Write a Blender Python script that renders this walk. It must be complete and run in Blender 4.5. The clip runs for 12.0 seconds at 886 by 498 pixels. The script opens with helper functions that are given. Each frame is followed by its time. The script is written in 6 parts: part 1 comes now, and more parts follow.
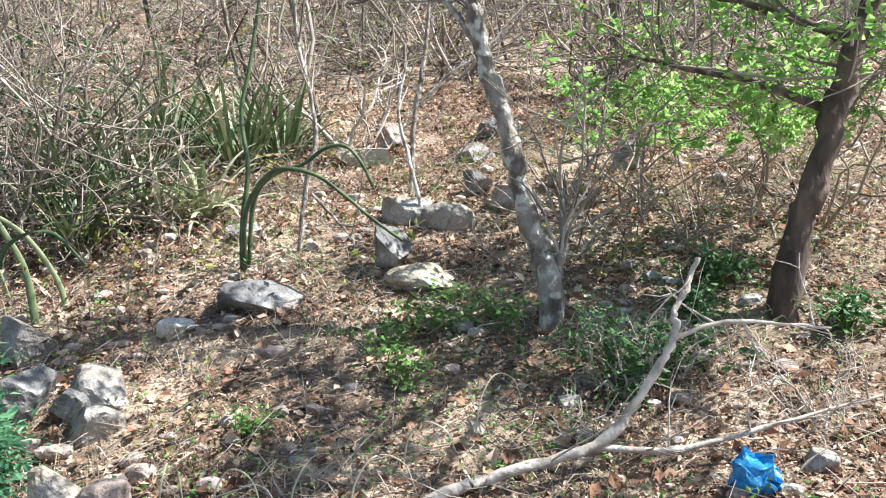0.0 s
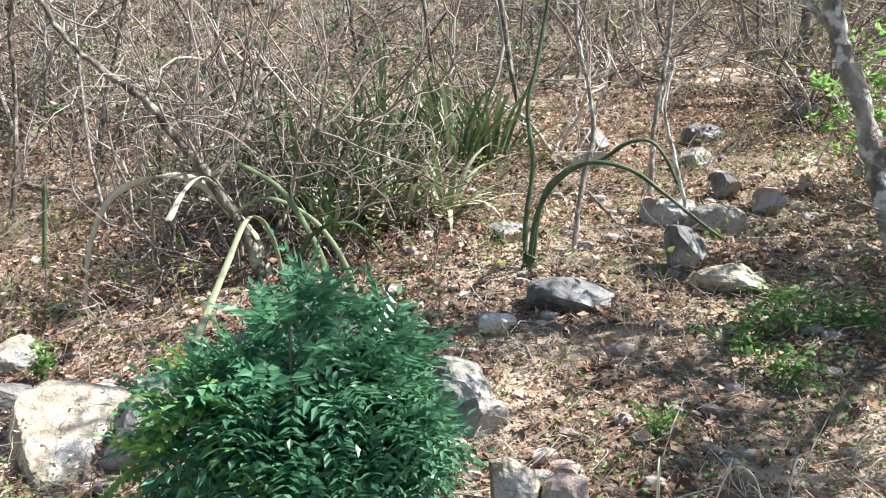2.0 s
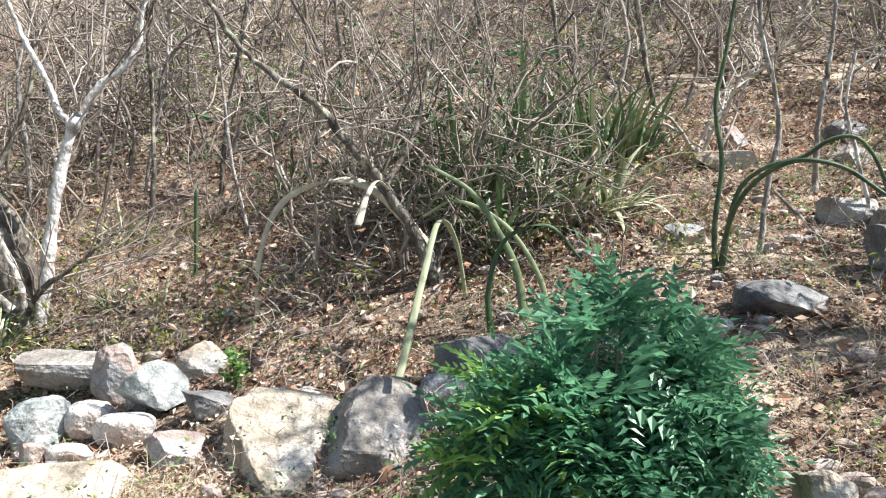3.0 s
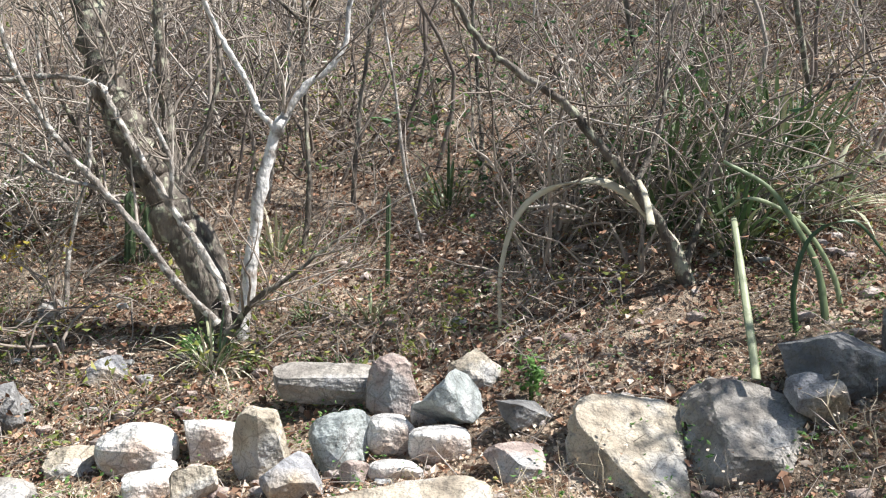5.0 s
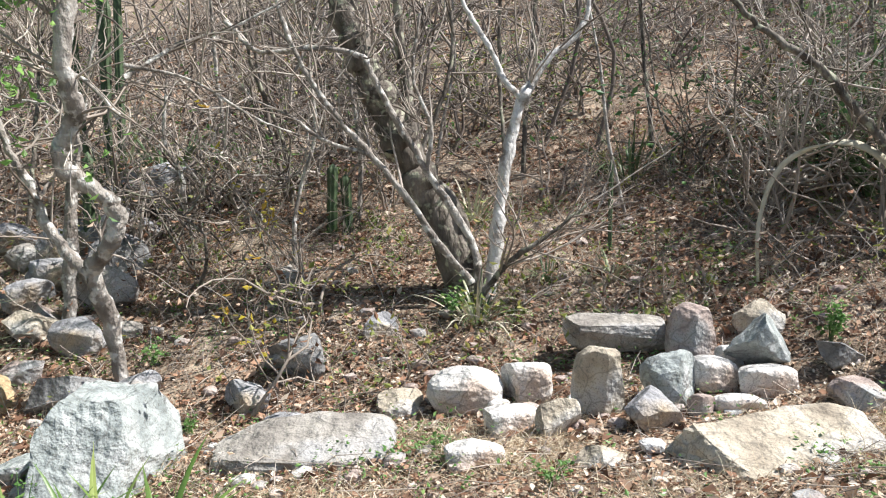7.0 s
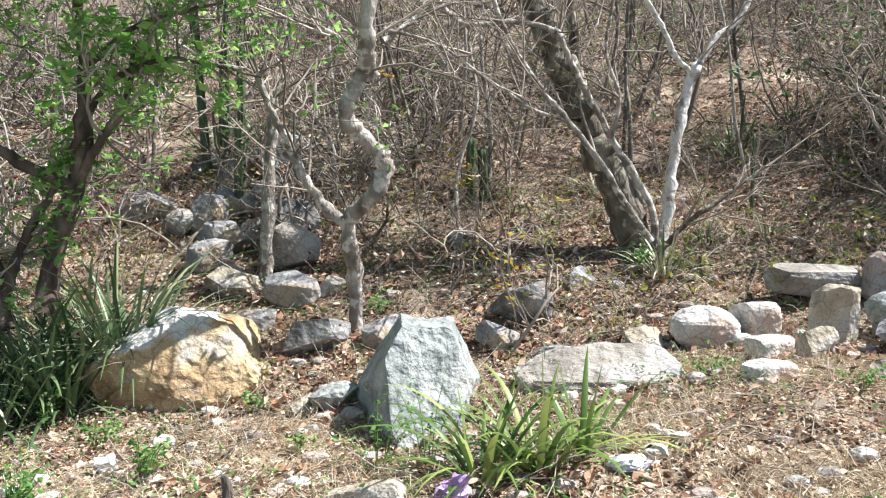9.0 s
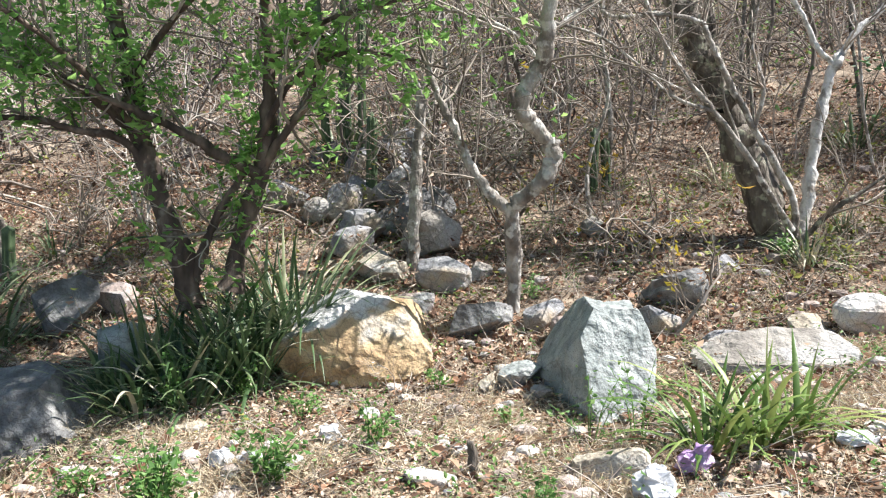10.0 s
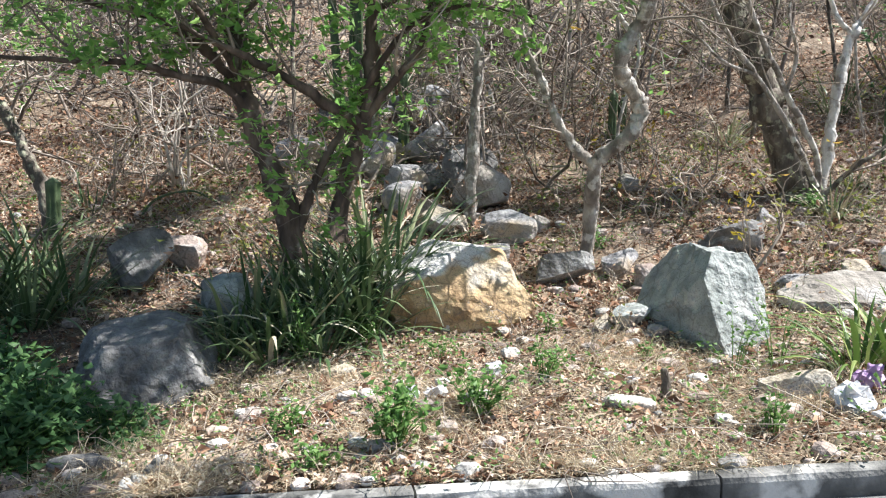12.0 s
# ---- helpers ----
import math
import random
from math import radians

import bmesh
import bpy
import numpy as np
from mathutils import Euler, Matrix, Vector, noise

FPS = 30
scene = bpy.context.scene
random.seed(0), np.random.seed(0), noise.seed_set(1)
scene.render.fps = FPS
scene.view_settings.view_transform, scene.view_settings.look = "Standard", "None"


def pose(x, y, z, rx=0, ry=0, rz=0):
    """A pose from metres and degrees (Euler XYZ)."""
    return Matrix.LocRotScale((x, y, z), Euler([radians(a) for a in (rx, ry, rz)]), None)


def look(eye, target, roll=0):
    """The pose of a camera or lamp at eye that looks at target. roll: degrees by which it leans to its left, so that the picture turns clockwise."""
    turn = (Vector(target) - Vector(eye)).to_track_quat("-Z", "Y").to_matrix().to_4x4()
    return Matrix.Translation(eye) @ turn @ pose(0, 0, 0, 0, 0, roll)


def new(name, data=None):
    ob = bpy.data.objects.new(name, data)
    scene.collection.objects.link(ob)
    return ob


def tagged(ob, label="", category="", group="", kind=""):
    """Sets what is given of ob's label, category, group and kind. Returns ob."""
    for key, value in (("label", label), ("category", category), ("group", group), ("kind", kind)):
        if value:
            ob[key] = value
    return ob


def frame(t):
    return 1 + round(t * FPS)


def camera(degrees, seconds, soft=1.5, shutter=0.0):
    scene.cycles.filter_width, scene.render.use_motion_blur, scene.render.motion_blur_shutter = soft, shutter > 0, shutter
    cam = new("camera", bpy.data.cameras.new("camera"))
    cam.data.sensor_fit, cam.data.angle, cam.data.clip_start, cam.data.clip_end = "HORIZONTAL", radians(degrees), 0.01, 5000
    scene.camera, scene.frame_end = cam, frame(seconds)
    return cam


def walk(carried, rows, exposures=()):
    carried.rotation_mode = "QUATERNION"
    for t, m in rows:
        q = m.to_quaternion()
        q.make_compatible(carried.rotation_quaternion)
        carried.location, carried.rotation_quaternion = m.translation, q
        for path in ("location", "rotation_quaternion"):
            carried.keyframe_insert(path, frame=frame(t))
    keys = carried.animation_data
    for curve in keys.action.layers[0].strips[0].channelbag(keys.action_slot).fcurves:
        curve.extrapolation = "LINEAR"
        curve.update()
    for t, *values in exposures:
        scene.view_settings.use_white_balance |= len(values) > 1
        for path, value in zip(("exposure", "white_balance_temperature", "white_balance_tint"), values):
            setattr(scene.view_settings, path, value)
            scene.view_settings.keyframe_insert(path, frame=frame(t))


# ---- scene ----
cam = camera(57.5, 12.0, 1.2)
PATH = [
    (0.0, 0.000, 0.001, 1.925, 84.34, -0.13, -5.98),
    (0.5, -0.475, 0.116, 1.857, 84.45, -0.22, -6.33),
    (1.0, -0.955, 0.211, 1.802, 84.78, 0.49, -2.62),
    (1.5, -1.450, 0.267, 1.765, 85.71, -0.15, -2.38),
    (2.0, -1.936, 0.357, 1.724, 85.63, -1.12, -2.84),
    (2.5, -2.521, 0.495, 1.699, 86.02, -0.85, -1.86),
    (3.0, -3.044, 0.524, 1.688, 85.94, -0.40, 0.09),
    (3.2, -3.247, 0.542, 1.675, 85.65, -0.61, -0.52),
    (4.8, -5.209, 0.798, 1.595, 86.01, 0.33, -2.33),
    (5.0, -5.440, 0.817, 1.569, 87.04, 0.38, -2.84),
    (5.5, -6.005, 0.758, 1.485, 87.68, 0.98, -3.17),
    (6.0, -6.579, 0.732, 1.410, 87.97, 0.30, -5.75),
    (6.5, -7.164, 0.648, 1.348, 87.71, 0.47, -7.29),
    (7.0, -7.685, 0.531, 1.304, 86.68, 0.69, -2.52),
    (7.2, -7.906, 0.507, 1.280, 86.74, 0.46, -1.81),
    (8.8, -10.023, 0.186, 0.974, 87.25, 0.30, -7.02),
    (9.0, -10.267, 0.132, 0.947, 86.70, 0.12, -7.42),
    (9.5, -10.819, 0.049, 0.916, 86.02, 0.52, -3.38),
    (10.0, -11.342, 0.003, 0.886, 86.31, -0.14, -4.46),
    (10.5, -11.817, 0.011, 0.843, 85.70, -0.11, -6.74),
    (11.0, -12.262, 0.049, 0.819, 84.82, 0.00, -6.82),
    (11.5, -12.710, -0.002, 0.787, 85.31, -0.52, -8.93),
    (12.0, -13.140, -0.009, 0.747, 84.04, -0.66, -12.16),
]
EXPOSURES = [(0.0, 1.38), (2.0, 1.28), (3.2, 1.14), (4.8, 0.93), (7.2, 0.86), (8.8, 1.04), (10.0, 1.08), (11.5, 1.10), (12.0, 1.03)]
walk(cam, [(t, pose(*p)) for t, *p in PATH], EXPOSURES)

# ---- sky and sun ----
SUN_FROM = Vector((0.62, -0.06, 0.84)).normalized()
sky_world = bpy.data.worlds.new("sky")
scene.world = sky_world
sky_world.use_nodes = True
_wn = sky_world.node_tree.nodes
_sky = _wn.new("ShaderNodeTexSky")
_sky.sky_type = "NISHITA"
_sky.sun_disc = False
_sky.sun_elevation = math.asin(SUN_FROM.z)
_sky.sun_rotation = math.atan2(SUN_FROM.x, SUN_FROM.y)
sky_world.node_tree.links.new(_sky.outputs[0], _wn["Background"].inputs[0])
_wn["Background"].inputs[1].default_value = 0.07
sun_data = bpy.data.lights.new("sun", "SUN")
sun_data.energy, sun_data.angle, sun_data.color = 5.0, radians(0.53), (1.0, 0.975, 0.95)
sun = new("sun", sun_data)
sun.matrix_world = look(SUN_FROM * 40, (0, 0, 0))


# ---- materials ----
def ramp_node(nt, stops):
    node = nt.nodes.new("ShaderNodeValToRGB")
    els = node.color_ramp.elements
    while len(els) < len(stops):
        els.new(0.5)
    for e, (p, c) in zip(els, stops):
        e.position, e.color = p, (*c, 1)
    return node


def surface(name, stops, scale=6.0, detail=6.0, rough=0.8, bump=0.3, bump_scale=40.0, vary="noise",
            translucent=0.0, stretch=(1, 1, 1), spec=0.3, deep=0.02, cracks=0.0, pale_top=None, second=None, second_scale=1.5, second_range=(0.5, 0.65)):
    """A procedural surface: a colour ramp driven by noise, by object or by island, with fine relief."""
    m = bpy.data.materials.new(name)
    m.use_nodes = True
    nt = m.node_tree
    b = nt.nodes["Principled BSDF"]
    b.inputs["Roughness"].default_value = rough
    b.inputs["Specular IOR Level"].default_value = spec
    co = nt.nodes.new("ShaderNodeTexCoord")
    mp = nt.nodes.new("ShaderNodeMapping")
    mp.inputs["Scale"].default_value = stretch
    nt.links.new(co.outputs["Object"], mp.inputs[0])
    n = nt.nodes.new("ShaderNodeTexNoise")
    n.inputs["Scale"].default_value, n.inputs["Detail"].default_value = scale, detail
    nt.links.new(mp.outputs[0], n.inputs["Vector"])
    ramp = ramp_node(nt, stops)
    if vary == "noise":
        nt.links.new(n.outputs["Fac"], ramp.inputs[0])
    else:
        src = nt.nodes.new("ShaderNodeNewGeometry" if vary == "island" else "ShaderNodeObjectInfo")
        mix = nt.nodes.new("ShaderNodeMath")
        mix.operation = "MULTIPLY_ADD"
        mix.inputs[1].default_value = 0.75
        sub = nt.nodes.new("ShaderNodeMath")
        sub.operation = "MULTIPLY"
        sub.inputs[1].default_value = 0.25
        nt.links.new(n.outputs["Fac"], sub.inputs[0])
        nt.links.new(src.outputs["Random Per Island" if vary == "island" else "Random"], mix.inputs[0])
        nt.links.new(sub.outputs[0], mix.inputs[2])
        nt.links.new(mix.outputs[0], ramp.inputs[0])
    col = ramp.outputs[0]
    if second:
        n2 = nt.nodes.new("ShaderNodeTexNoise")
        n2.inputs["Scale"].default_value, n2.inputs["Detail"].default_value = second_scale, 8.0
        nt.links.new(co.outputs["Object"], n2.inputs["Vector"])
        r2 = nt.nodes.new("ShaderNodeMapRange")
        r2.inputs["From Min"].default_value, r2.inputs["From Max"].default_value = second_range
        nt.links.new(n2.outputs["Fac"], r2.inputs["Value"])
        mx = nt.nodes.new("ShaderNodeMix")
        mx.data_type = "RGBA"
        nt.links.new(r2.outputs[0], mx.inputs["Factor"])
        nt.links.new(col, mx.inputs["A"])
        mx.inputs["B"].default_value = (*second, 1)
        col = mx.outputs["Result"]
    # Paler colour above a slanting line, its edge broken by noise.
    if pale_top:
        sx = nt.nodes.new("ShaderNodeSeparateXYZ")
        nt.links.new(co.outputs["Object"], sx.inputs[0])
        ln = nt.nodes.new("ShaderNodeMath")
        ln.operation = "MULTIPLY_ADD"
        ln.inputs[1].default_value = -0.28
        nt.links.new(sx.outputs["X"], ln.inputs[0])
        nt.links.new(sx.outputs["Z"], ln.inputs[2])
        wb = nt.nodes.new("ShaderNodeMath")
        wb.operation = "MULTIPLY_ADD"
        wb.inputs[1].default_value = 0.35
        nt.links.new(n.outputs["Fac"], wb.inputs[0])
        nt.links.new(ln.outputs[0], wb.inputs[2])
        rc = nt.nodes.new("ShaderNodeMapRange")
        rc.inputs["From Min"].default_value, rc.inputs["From Max"].default_value = pale_top[3], pale_top[3] + 0.05
        nt.links.new(wb.outputs[0], rc.inputs["Value"])
        mk = nt.nodes.new("ShaderNodeMix")
        mk.data_type = "RGBA"
        nt.links.new(rc.outputs[0], mk.inputs["Factor"])
        nt.links.new(col, mk.inputs["A"])
        mk.inputs["B"].default_value = (*pale_top[:3], 1)
        col = mk.outputs["Result"]
    if cracks:
        warp = nt.nodes.new("ShaderNodeTexNoise")
        warp.inputs["Scale"].default_value, warp.inputs["Detail"].default_value = 4.0, 6.0
        nt.links.new(co.outputs["Object"], warp.inputs["Vector"])
        add = nt.nodes.new("ShaderNodeMix")
        add.data_type = "VECTOR"
        add.inputs["Factor"].default_value = 0.22
        nt.links.new(co.outputs["Object"], add.inputs["A"])
        nt.links.new(warp.outputs["Color"], add.inputs["B"])
        vo = nt.nodes.new("ShaderNodeTexVoronoi")
        vo.feature = "DISTANCE_TO_EDGE"
        vo.inputs["Scale"].default_value = 5.0
        nt.links.new(add.outputs["Result"], vo.inputs["Vector"])
        r3 = nt.nodes.new("ShaderNodeMapRange")
        r3.inputs["From Min"].default_value, r3.inputs["From Max"].default_value = 0.0, 0.035
        r3.inputs["To Min"].default_value, r3.inputs["To Max"].default_value = cracks, 0.0
        nt.links.new(vo.outputs["Distance"], r3.inputs["Value"])
        sp = nt.nodes.new("ShaderNodeTexNoise")
        sp.inputs["Scale"].default_value, sp.inputs["Detail"].default_value = 90.0, 4.0
        nt.links.new(co.outputs["Object"], sp.inputs["Vector"])
        r4 = nt.nodes.new("ShaderNodeMapRange")
        r4.inputs["From Min"].default_value, r4.inputs["From Max"].default_value = 0.52, 0.68
        r4.inputs["To Max"].default_value = 0.55
        nt.links.new(sp.outputs["Fac"], r4.inputs["Value"])
        top = nt.nodes.new("ShaderNodeMath")
        top.operation = "MAXIMUM"
        nt.links.new(r3.outputs[0], top.inputs[0])
        nt.links.new(r4.outputs[0], top.inputs[1])
        mc = nt.nodes.new("ShaderNodeMix")
        mc.data_type = "RGBA"
        nt.links.new(top.outputs[0], mc.inputs["Factor"])
        nt.links.new(col, mc.inputs["A"])
        mc.inputs["B"].default_value = (0.09, 0.08, 0.07, 1)
        col = mc.outputs["Result"]
    nt.links.new(col, b.inputs["Base Color"])
    if bump:
        nb = nt.nodes.new("ShaderNodeTexNoise")
        nb.inputs["Scale"].default_value, nb.inputs["Detail"].default_value = bump_scale, 8.0
        nt.links.new(mp.outputs[0], nb.inputs["Vector"])
        bp = nt.nodes.new("ShaderNodeBump")
        bp.inputs["Strength"].default_value, bp.inputs["Distance"].default_value = bump, deep
        nt.links.new(nb.outputs["Fac"], bp.inputs["Height"])
        nt.links.new(bp.outputs[0], b.inputs["Normal"])
    if translucent:
        tr = nt.nodes.new("ShaderNodeBsdfTranslucent")
        nt.links.new(col, tr.inputs["Color"])
        ms = nt.nodes.new("ShaderNodeMixShader")
        ms.inputs[0].default_value = translucent
        nt.links.new(b.outputs[0], ms.inputs[1])
        nt.links.new(tr.outputs[0], ms.inputs[2])
        nt.links.new(ms.outputs[0], nt.nodes["Material Output"].inputs["Surface"])
    return m


SOIL = surface("soil", [(0.3, (0.08, 0.057, 0.04)), (0.5, (0.19, 0.14, 0.10)), (0.7, (0.38, 0.31, 0.23))], 26, 12, 0.95, 1.0, 70,
               second=(0.50, 0.41, 0.31), second_scale=1.2)
LITTER = surface("leaf_litter", [(0.06, (0.045, 0.03, 0.024)), (0.3, (0.155, 0.085, 0.055)), (0.5, (0.36, 0.20, 0.125)), (0.7, (0.54, 0.37, 0.26)), (0.92, (0.78, 0.69, 0.58))],
                 20, 3, 0.85, 0, 60, "island", 0.15)
LITTER_PALE = surface("bleached_litter", [(0.06, (0.24, 0.15, 0.10)), (0.35, (0.50, 0.36, 0.25)), (0.65, (0.68, 0.55, 0.42)), (0.92, (0.82, 0.75, 0.64))],
                      20, 3, 0.85, 0, 60, "island", 0.15)
STRAW = surface("dry_grass", [(0.1, (0.32, 0.24, 0.15)), (0.5, (0.60, 0.50, 0.35)), (0.9, (0.80, 0.73, 0.58))], 20, 2, 0.8, 0, 60, "island", 0.2)
HERB = surface("herb_leaf", [(0.1, (0.07, 0.16, 0.04)), (0.5, (0.15, 0.30, 0.085)), (0.9, (0.29, 0.43, 0.15))], 20, 2, 0.5, 0, 60, "island", 0.4)
TREE_LEAF = surface("tree_leaf", [(0.1, (0.13, 0.28, 0.075)), (0.5, (0.27, 0.50, 0.14)), (0.9, (0.46, 0.66, 0.23))], 20, 2, 0.45, 0, 60, "island", 0.66)
BUSH_LEAF = surface("bush_leaf", [(0.1, (0.06, 0.17, 0.10)), (0.5, (0.12, 0.31, 0.17)), (0.85, (0.20, 0.42, 0.23)), (1.0, (0.28, 0.42, 0.12))], 20, 2, 0.34, 0, 60, "island", 0.45, spec=0.6)
# Own colour of the dark bushes; on some weeds it carries tree shade.
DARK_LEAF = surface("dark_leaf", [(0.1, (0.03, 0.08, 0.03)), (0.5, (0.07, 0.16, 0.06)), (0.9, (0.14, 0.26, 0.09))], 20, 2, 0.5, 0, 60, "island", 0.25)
OLIVE_LEAF = surface("olive_leaf", [(0.1, (0.10, 0.12, 0.03)), (0.5, (0.20, 0.24, 0.06)), (0.9, (0.42, 0.40, 0.12))], 20, 2, 0.55, 0, 60, "island", 0.35)
YELLOW_LEAF = surface("yellow_leaf", [(0.1, (0.35, 0.30, 0.04)), (0.5, (0.55, 0.45, 0.06)), (0.9, (0.45, 0.24, 0.05))], 20, 2, 0.5, 0, 60, "island", 0.4)
# The pale stops put leaf highlights, with straw-pale edges, into the colour.
BLADE_DARK = surface("bromeliad_dark", [(0.1, (0.045, 0.09, 0.035)), (0.45, (0.10, 0.165, 0.07)), (0.75, (0.20, 0.26, 0.13)), (1.0, (0.50, 0.46, 0.30))], 3, 3, 0.42, 0.15, 30, "object", 0.12, spec=0.5)
BLADE_LIGHT = surface("bromeliad_light", [(0.1, (0.07, 0.14, 0.03)), (0.5, (0.16, 0.25, 0.06)), (0.9, (0.38, 0.43, 0.15))], 3, 3, 0.4, 0.15, 30, "object", 0.2, spec=0.5)
BLADE_PALE = surface("agave_pale", [(0.1, (0.12, 0.17, 0.08)), (0.5, (0.28, 0.33, 0.18)), (0.9, (0.52, 0.52, 0.36))], 3, 3, 0.5, 0.15, 30, "object", 0.1)
BLADE_DEAD = surface("dead_blade", [(0.1, (0.30, 0.27, 0.20)), (0.5, (0.52, 0.48, 0.36)), (0.9, (0.68, 0.64, 0.50))], 8, 4, 0.75, 0.3, 40)
CACTUS = surface("cactus_skin", [(0.3, (0.04, 0.07, 0.035)), (0.6, (0.09, 0.13, 0.065)), (0.8, (0.20, 0.23, 0.14))], 8, 5, 0.55, 0.3, 50)
BARK_GREY = surface("bark_grey", [(0.3, (0.12, 0.10, 0.085)), (0.5, (0.27, 0.24, 0.21)), (0.7, (0.45, 0.42, 0.38))], 7, 8, 0.85, 1.0, 26, stretch=(1, 1, 0.6), deep=0.04,
                    second=(0.56, 0.54, 0.50), second_scale=9, second_range=(0.52, 0.60))
BARK_WHITE = surface("bark_white", [(0.3, (0.42, 0.40, 0.375)), (0.5, (0.62, 0.60, 0.57)), (0.7, (0.76, 0.74, 0.71))], 9, 8, 0.8, 0.7, 24, stretch=(1, 1, 0.7), deep=0.04,
                     second=(0.25, 0.22, 0.19), second_scale=9, second_range=(0.52, 0.66))
BARK_DARK = surface("bark_dark", [(0.3, (0.06, 0.05, 0.042)), (0.5, (0.14, 0.12, 0.10)), (0.7, (0.27, 0.24, 0.205))], 9, 8, 0.9, 1.0, 26, stretch=(1, 1, 0.35), deep=0.04,
                    second=(0.36, 0.36, 0.27), second_scale=11, second_range=(0.54, 0.63))
BARK_BROWN = surface("bark_brown", [(0.3, (0.045, 0.034, 0.028)), (0.5, (0.11, 0.08, 0.065)), (0.7, (0.22, 0.165, 0.13))], 9, 8, 0.9, 0.8, 30, stretch=(1, 1, 0.35),
                     second=(0.30, 0.26, 0.22), second_scale=6, second_range=(0.60, 0.70))
TWIG = surface("twig", [(0.05, (0.10, 0.08, 0.065)), (0.4, (0.25, 0.21, 0.175)), (0.7, (0.38, 0.325, 0.275)), (0.95, (0.56, 0.51, 0.455))], 6, 4, 0.85, 0, 30, "island")
BRUSH = surface("brush", [(0.05, (0.07, 0.055, 0.048)), (0.4, (0.21, 0.175, 0.15)), (0.75, (0.38, 0.335, 0.29)), (0.97, (0.62, 0.575, 0.52))], 6, 4, 0.9, 0, 30, "island")
ROCK_GREY = surface("rock_grey", [(0.3, (0.18, 0.18, 0.19)), (0.5, (0.33, 0.33, 0.34)), (0.72, (0.52, 0.52, 0.52))], 5, 12, 0.88, 1.0, 9,
                    deep=0.07, cracks=0.5, second=(0.42, 0.34, 0.25), second_scale=2.2)
ROCK_WHITE = surface("rock_white", [(0.3, (0.50, 0.48, 0.45)), (0.5, (0.68, 0.66, 0.63)), (0.7, (0.80, 0.78, 0.75))], 5, 12, 0.88, 1.0, 9,
                     deep=0.07, cracks=0.5, second=(0.56, 0.44, 0.36), second_scale=2.0)
ROCK_TAN = surface("rock_tan", [(0.3, (0.28, 0.235, 0.18)), (0.5, (0.48, 0.42, 0.33)), (0.72, (0.64, 0.585, 0.49))], 4, 12, 0.88, 1.0, 9,
                   deep=0.07, cracks=0.5, second=(0.45, 0.44, 0.42), second_scale=2.4)
ROCK_BLUE = surface("rock_blue", [(0.3, (0.20, 0.225, 0.22)), (0.5, (0.345, 0.375, 0.365)), (0.72, (0.52, 0.545, 0.53))], 5, 12, 0.85, 1.0, 9,
                    deep=0.07, cracks=0.5, second=(0.47, 0.48, 0.47), second_scale=3.0, second_range=(0.55, 0.65))
ROCK_PINK = surface("rock_pink", [(0.3, (0.26, 0.20, 0.18)), (0.5, (0.42, 0.34, 0.30)), (0.72, (0.58, 0.50, 0.46))], 5, 12, 0.88, 1.0, 9,
                    deep=0.07, cracks=0.5, second=(0.36, 0.37, 0.37), second_scale=2.4)
ROCK_DULL = surface("rock_dull", [(0.3, (0.20, 0.18, 0.16)), (0.5, (0.34, 0.315, 0.28)), (0.72, (0.48, 0.45, 0.41))], 4, 12, 0.88, 1.0, 9,
                    deep=0.07, cracks=0.5, second=(0.40, 0.39, 0.38), second_scale=2.4)
ROCK_DARK = surface("rock_dark", [(0.3, (0.10, 0.10, 0.10)), (0.5, (0.20, 0.20, 0.20)), (0.72, (0.34, 0.33, 0.32))], 5, 12, 0.9, 1.0, 9,
                    deep=0.07, cracks=0.5, second=(0.42, 0.42, 0.41), second_scale=2.6, second_range=(0.55, 0.7))
ROCK_ORANGE = surface("rock_orange", [(0.3, (0.34, 0.22, 0.12)), (0.5, (0.52, 0.38, 0.22)), (0.72, (0.64, 0.52, 0.36))], 3.5, 12, 0.88, 1.0, 9,
                      pale_top=(0.62, 0.61, 0.59, 0.40), deep=0.07, cracks=0.5, second=(0.50, 0.48, 0.44), second_scale=2.0, second_range=(0.56, 0.68))
CONCRETE = surface("kerb_concrete", [(0.3, (0.05, 0.05, 0.048)), (0.5, (0.14, 0.14, 0.135)), (0.7, (0.34, 0.335, 0.32))], 5, 12, 0.9, 0.5, 40,
                   second=(0.66, 0.65, 0.62), second_scale=3.5, second_range=(0.49, 0.57))
ASPHALT = surface("road_surface", [(0.3, (0.14, 0.138, 0.135)), (0.5, (0.20, 0.197, 0.193)), (0.7, (0.27, 0.265, 0.26))], 30, 12, 0.92, 0.5, 120)
PLASTIC_BLUE = surface("plastic_blue", [(0.3, (0.02, 0.22, 0.55)), (0.55, (0.05, 0.40, 0.75)), (0.75, (0.25, 0.60, 0.88))], 14, 4, 0.3, 0.5, 30, spec=0.5, translucent=0.2)
PLASTIC_WHITE = surface("plastic_white", [(0.3, (0.55, 0.57, 0.62)), (0.5, (0.75, 0.76, 0.79)), (0.7, (0.85, 0.85, 0.86))], 14, 4, 0.35, 0.5, 30, spec=0.5, translucent=0.2)
PLASTIC_PURPLE = surface("plastic_purple", [(0.3, (0.35, 0.20, 0.45)), (0.5, (0.55, 0.38, 0.62)), (0.7, (0.75, 0.62, 0.80))], 14, 4, 0.35, 0.5, 30, spec=0.5, translucent=0.2)
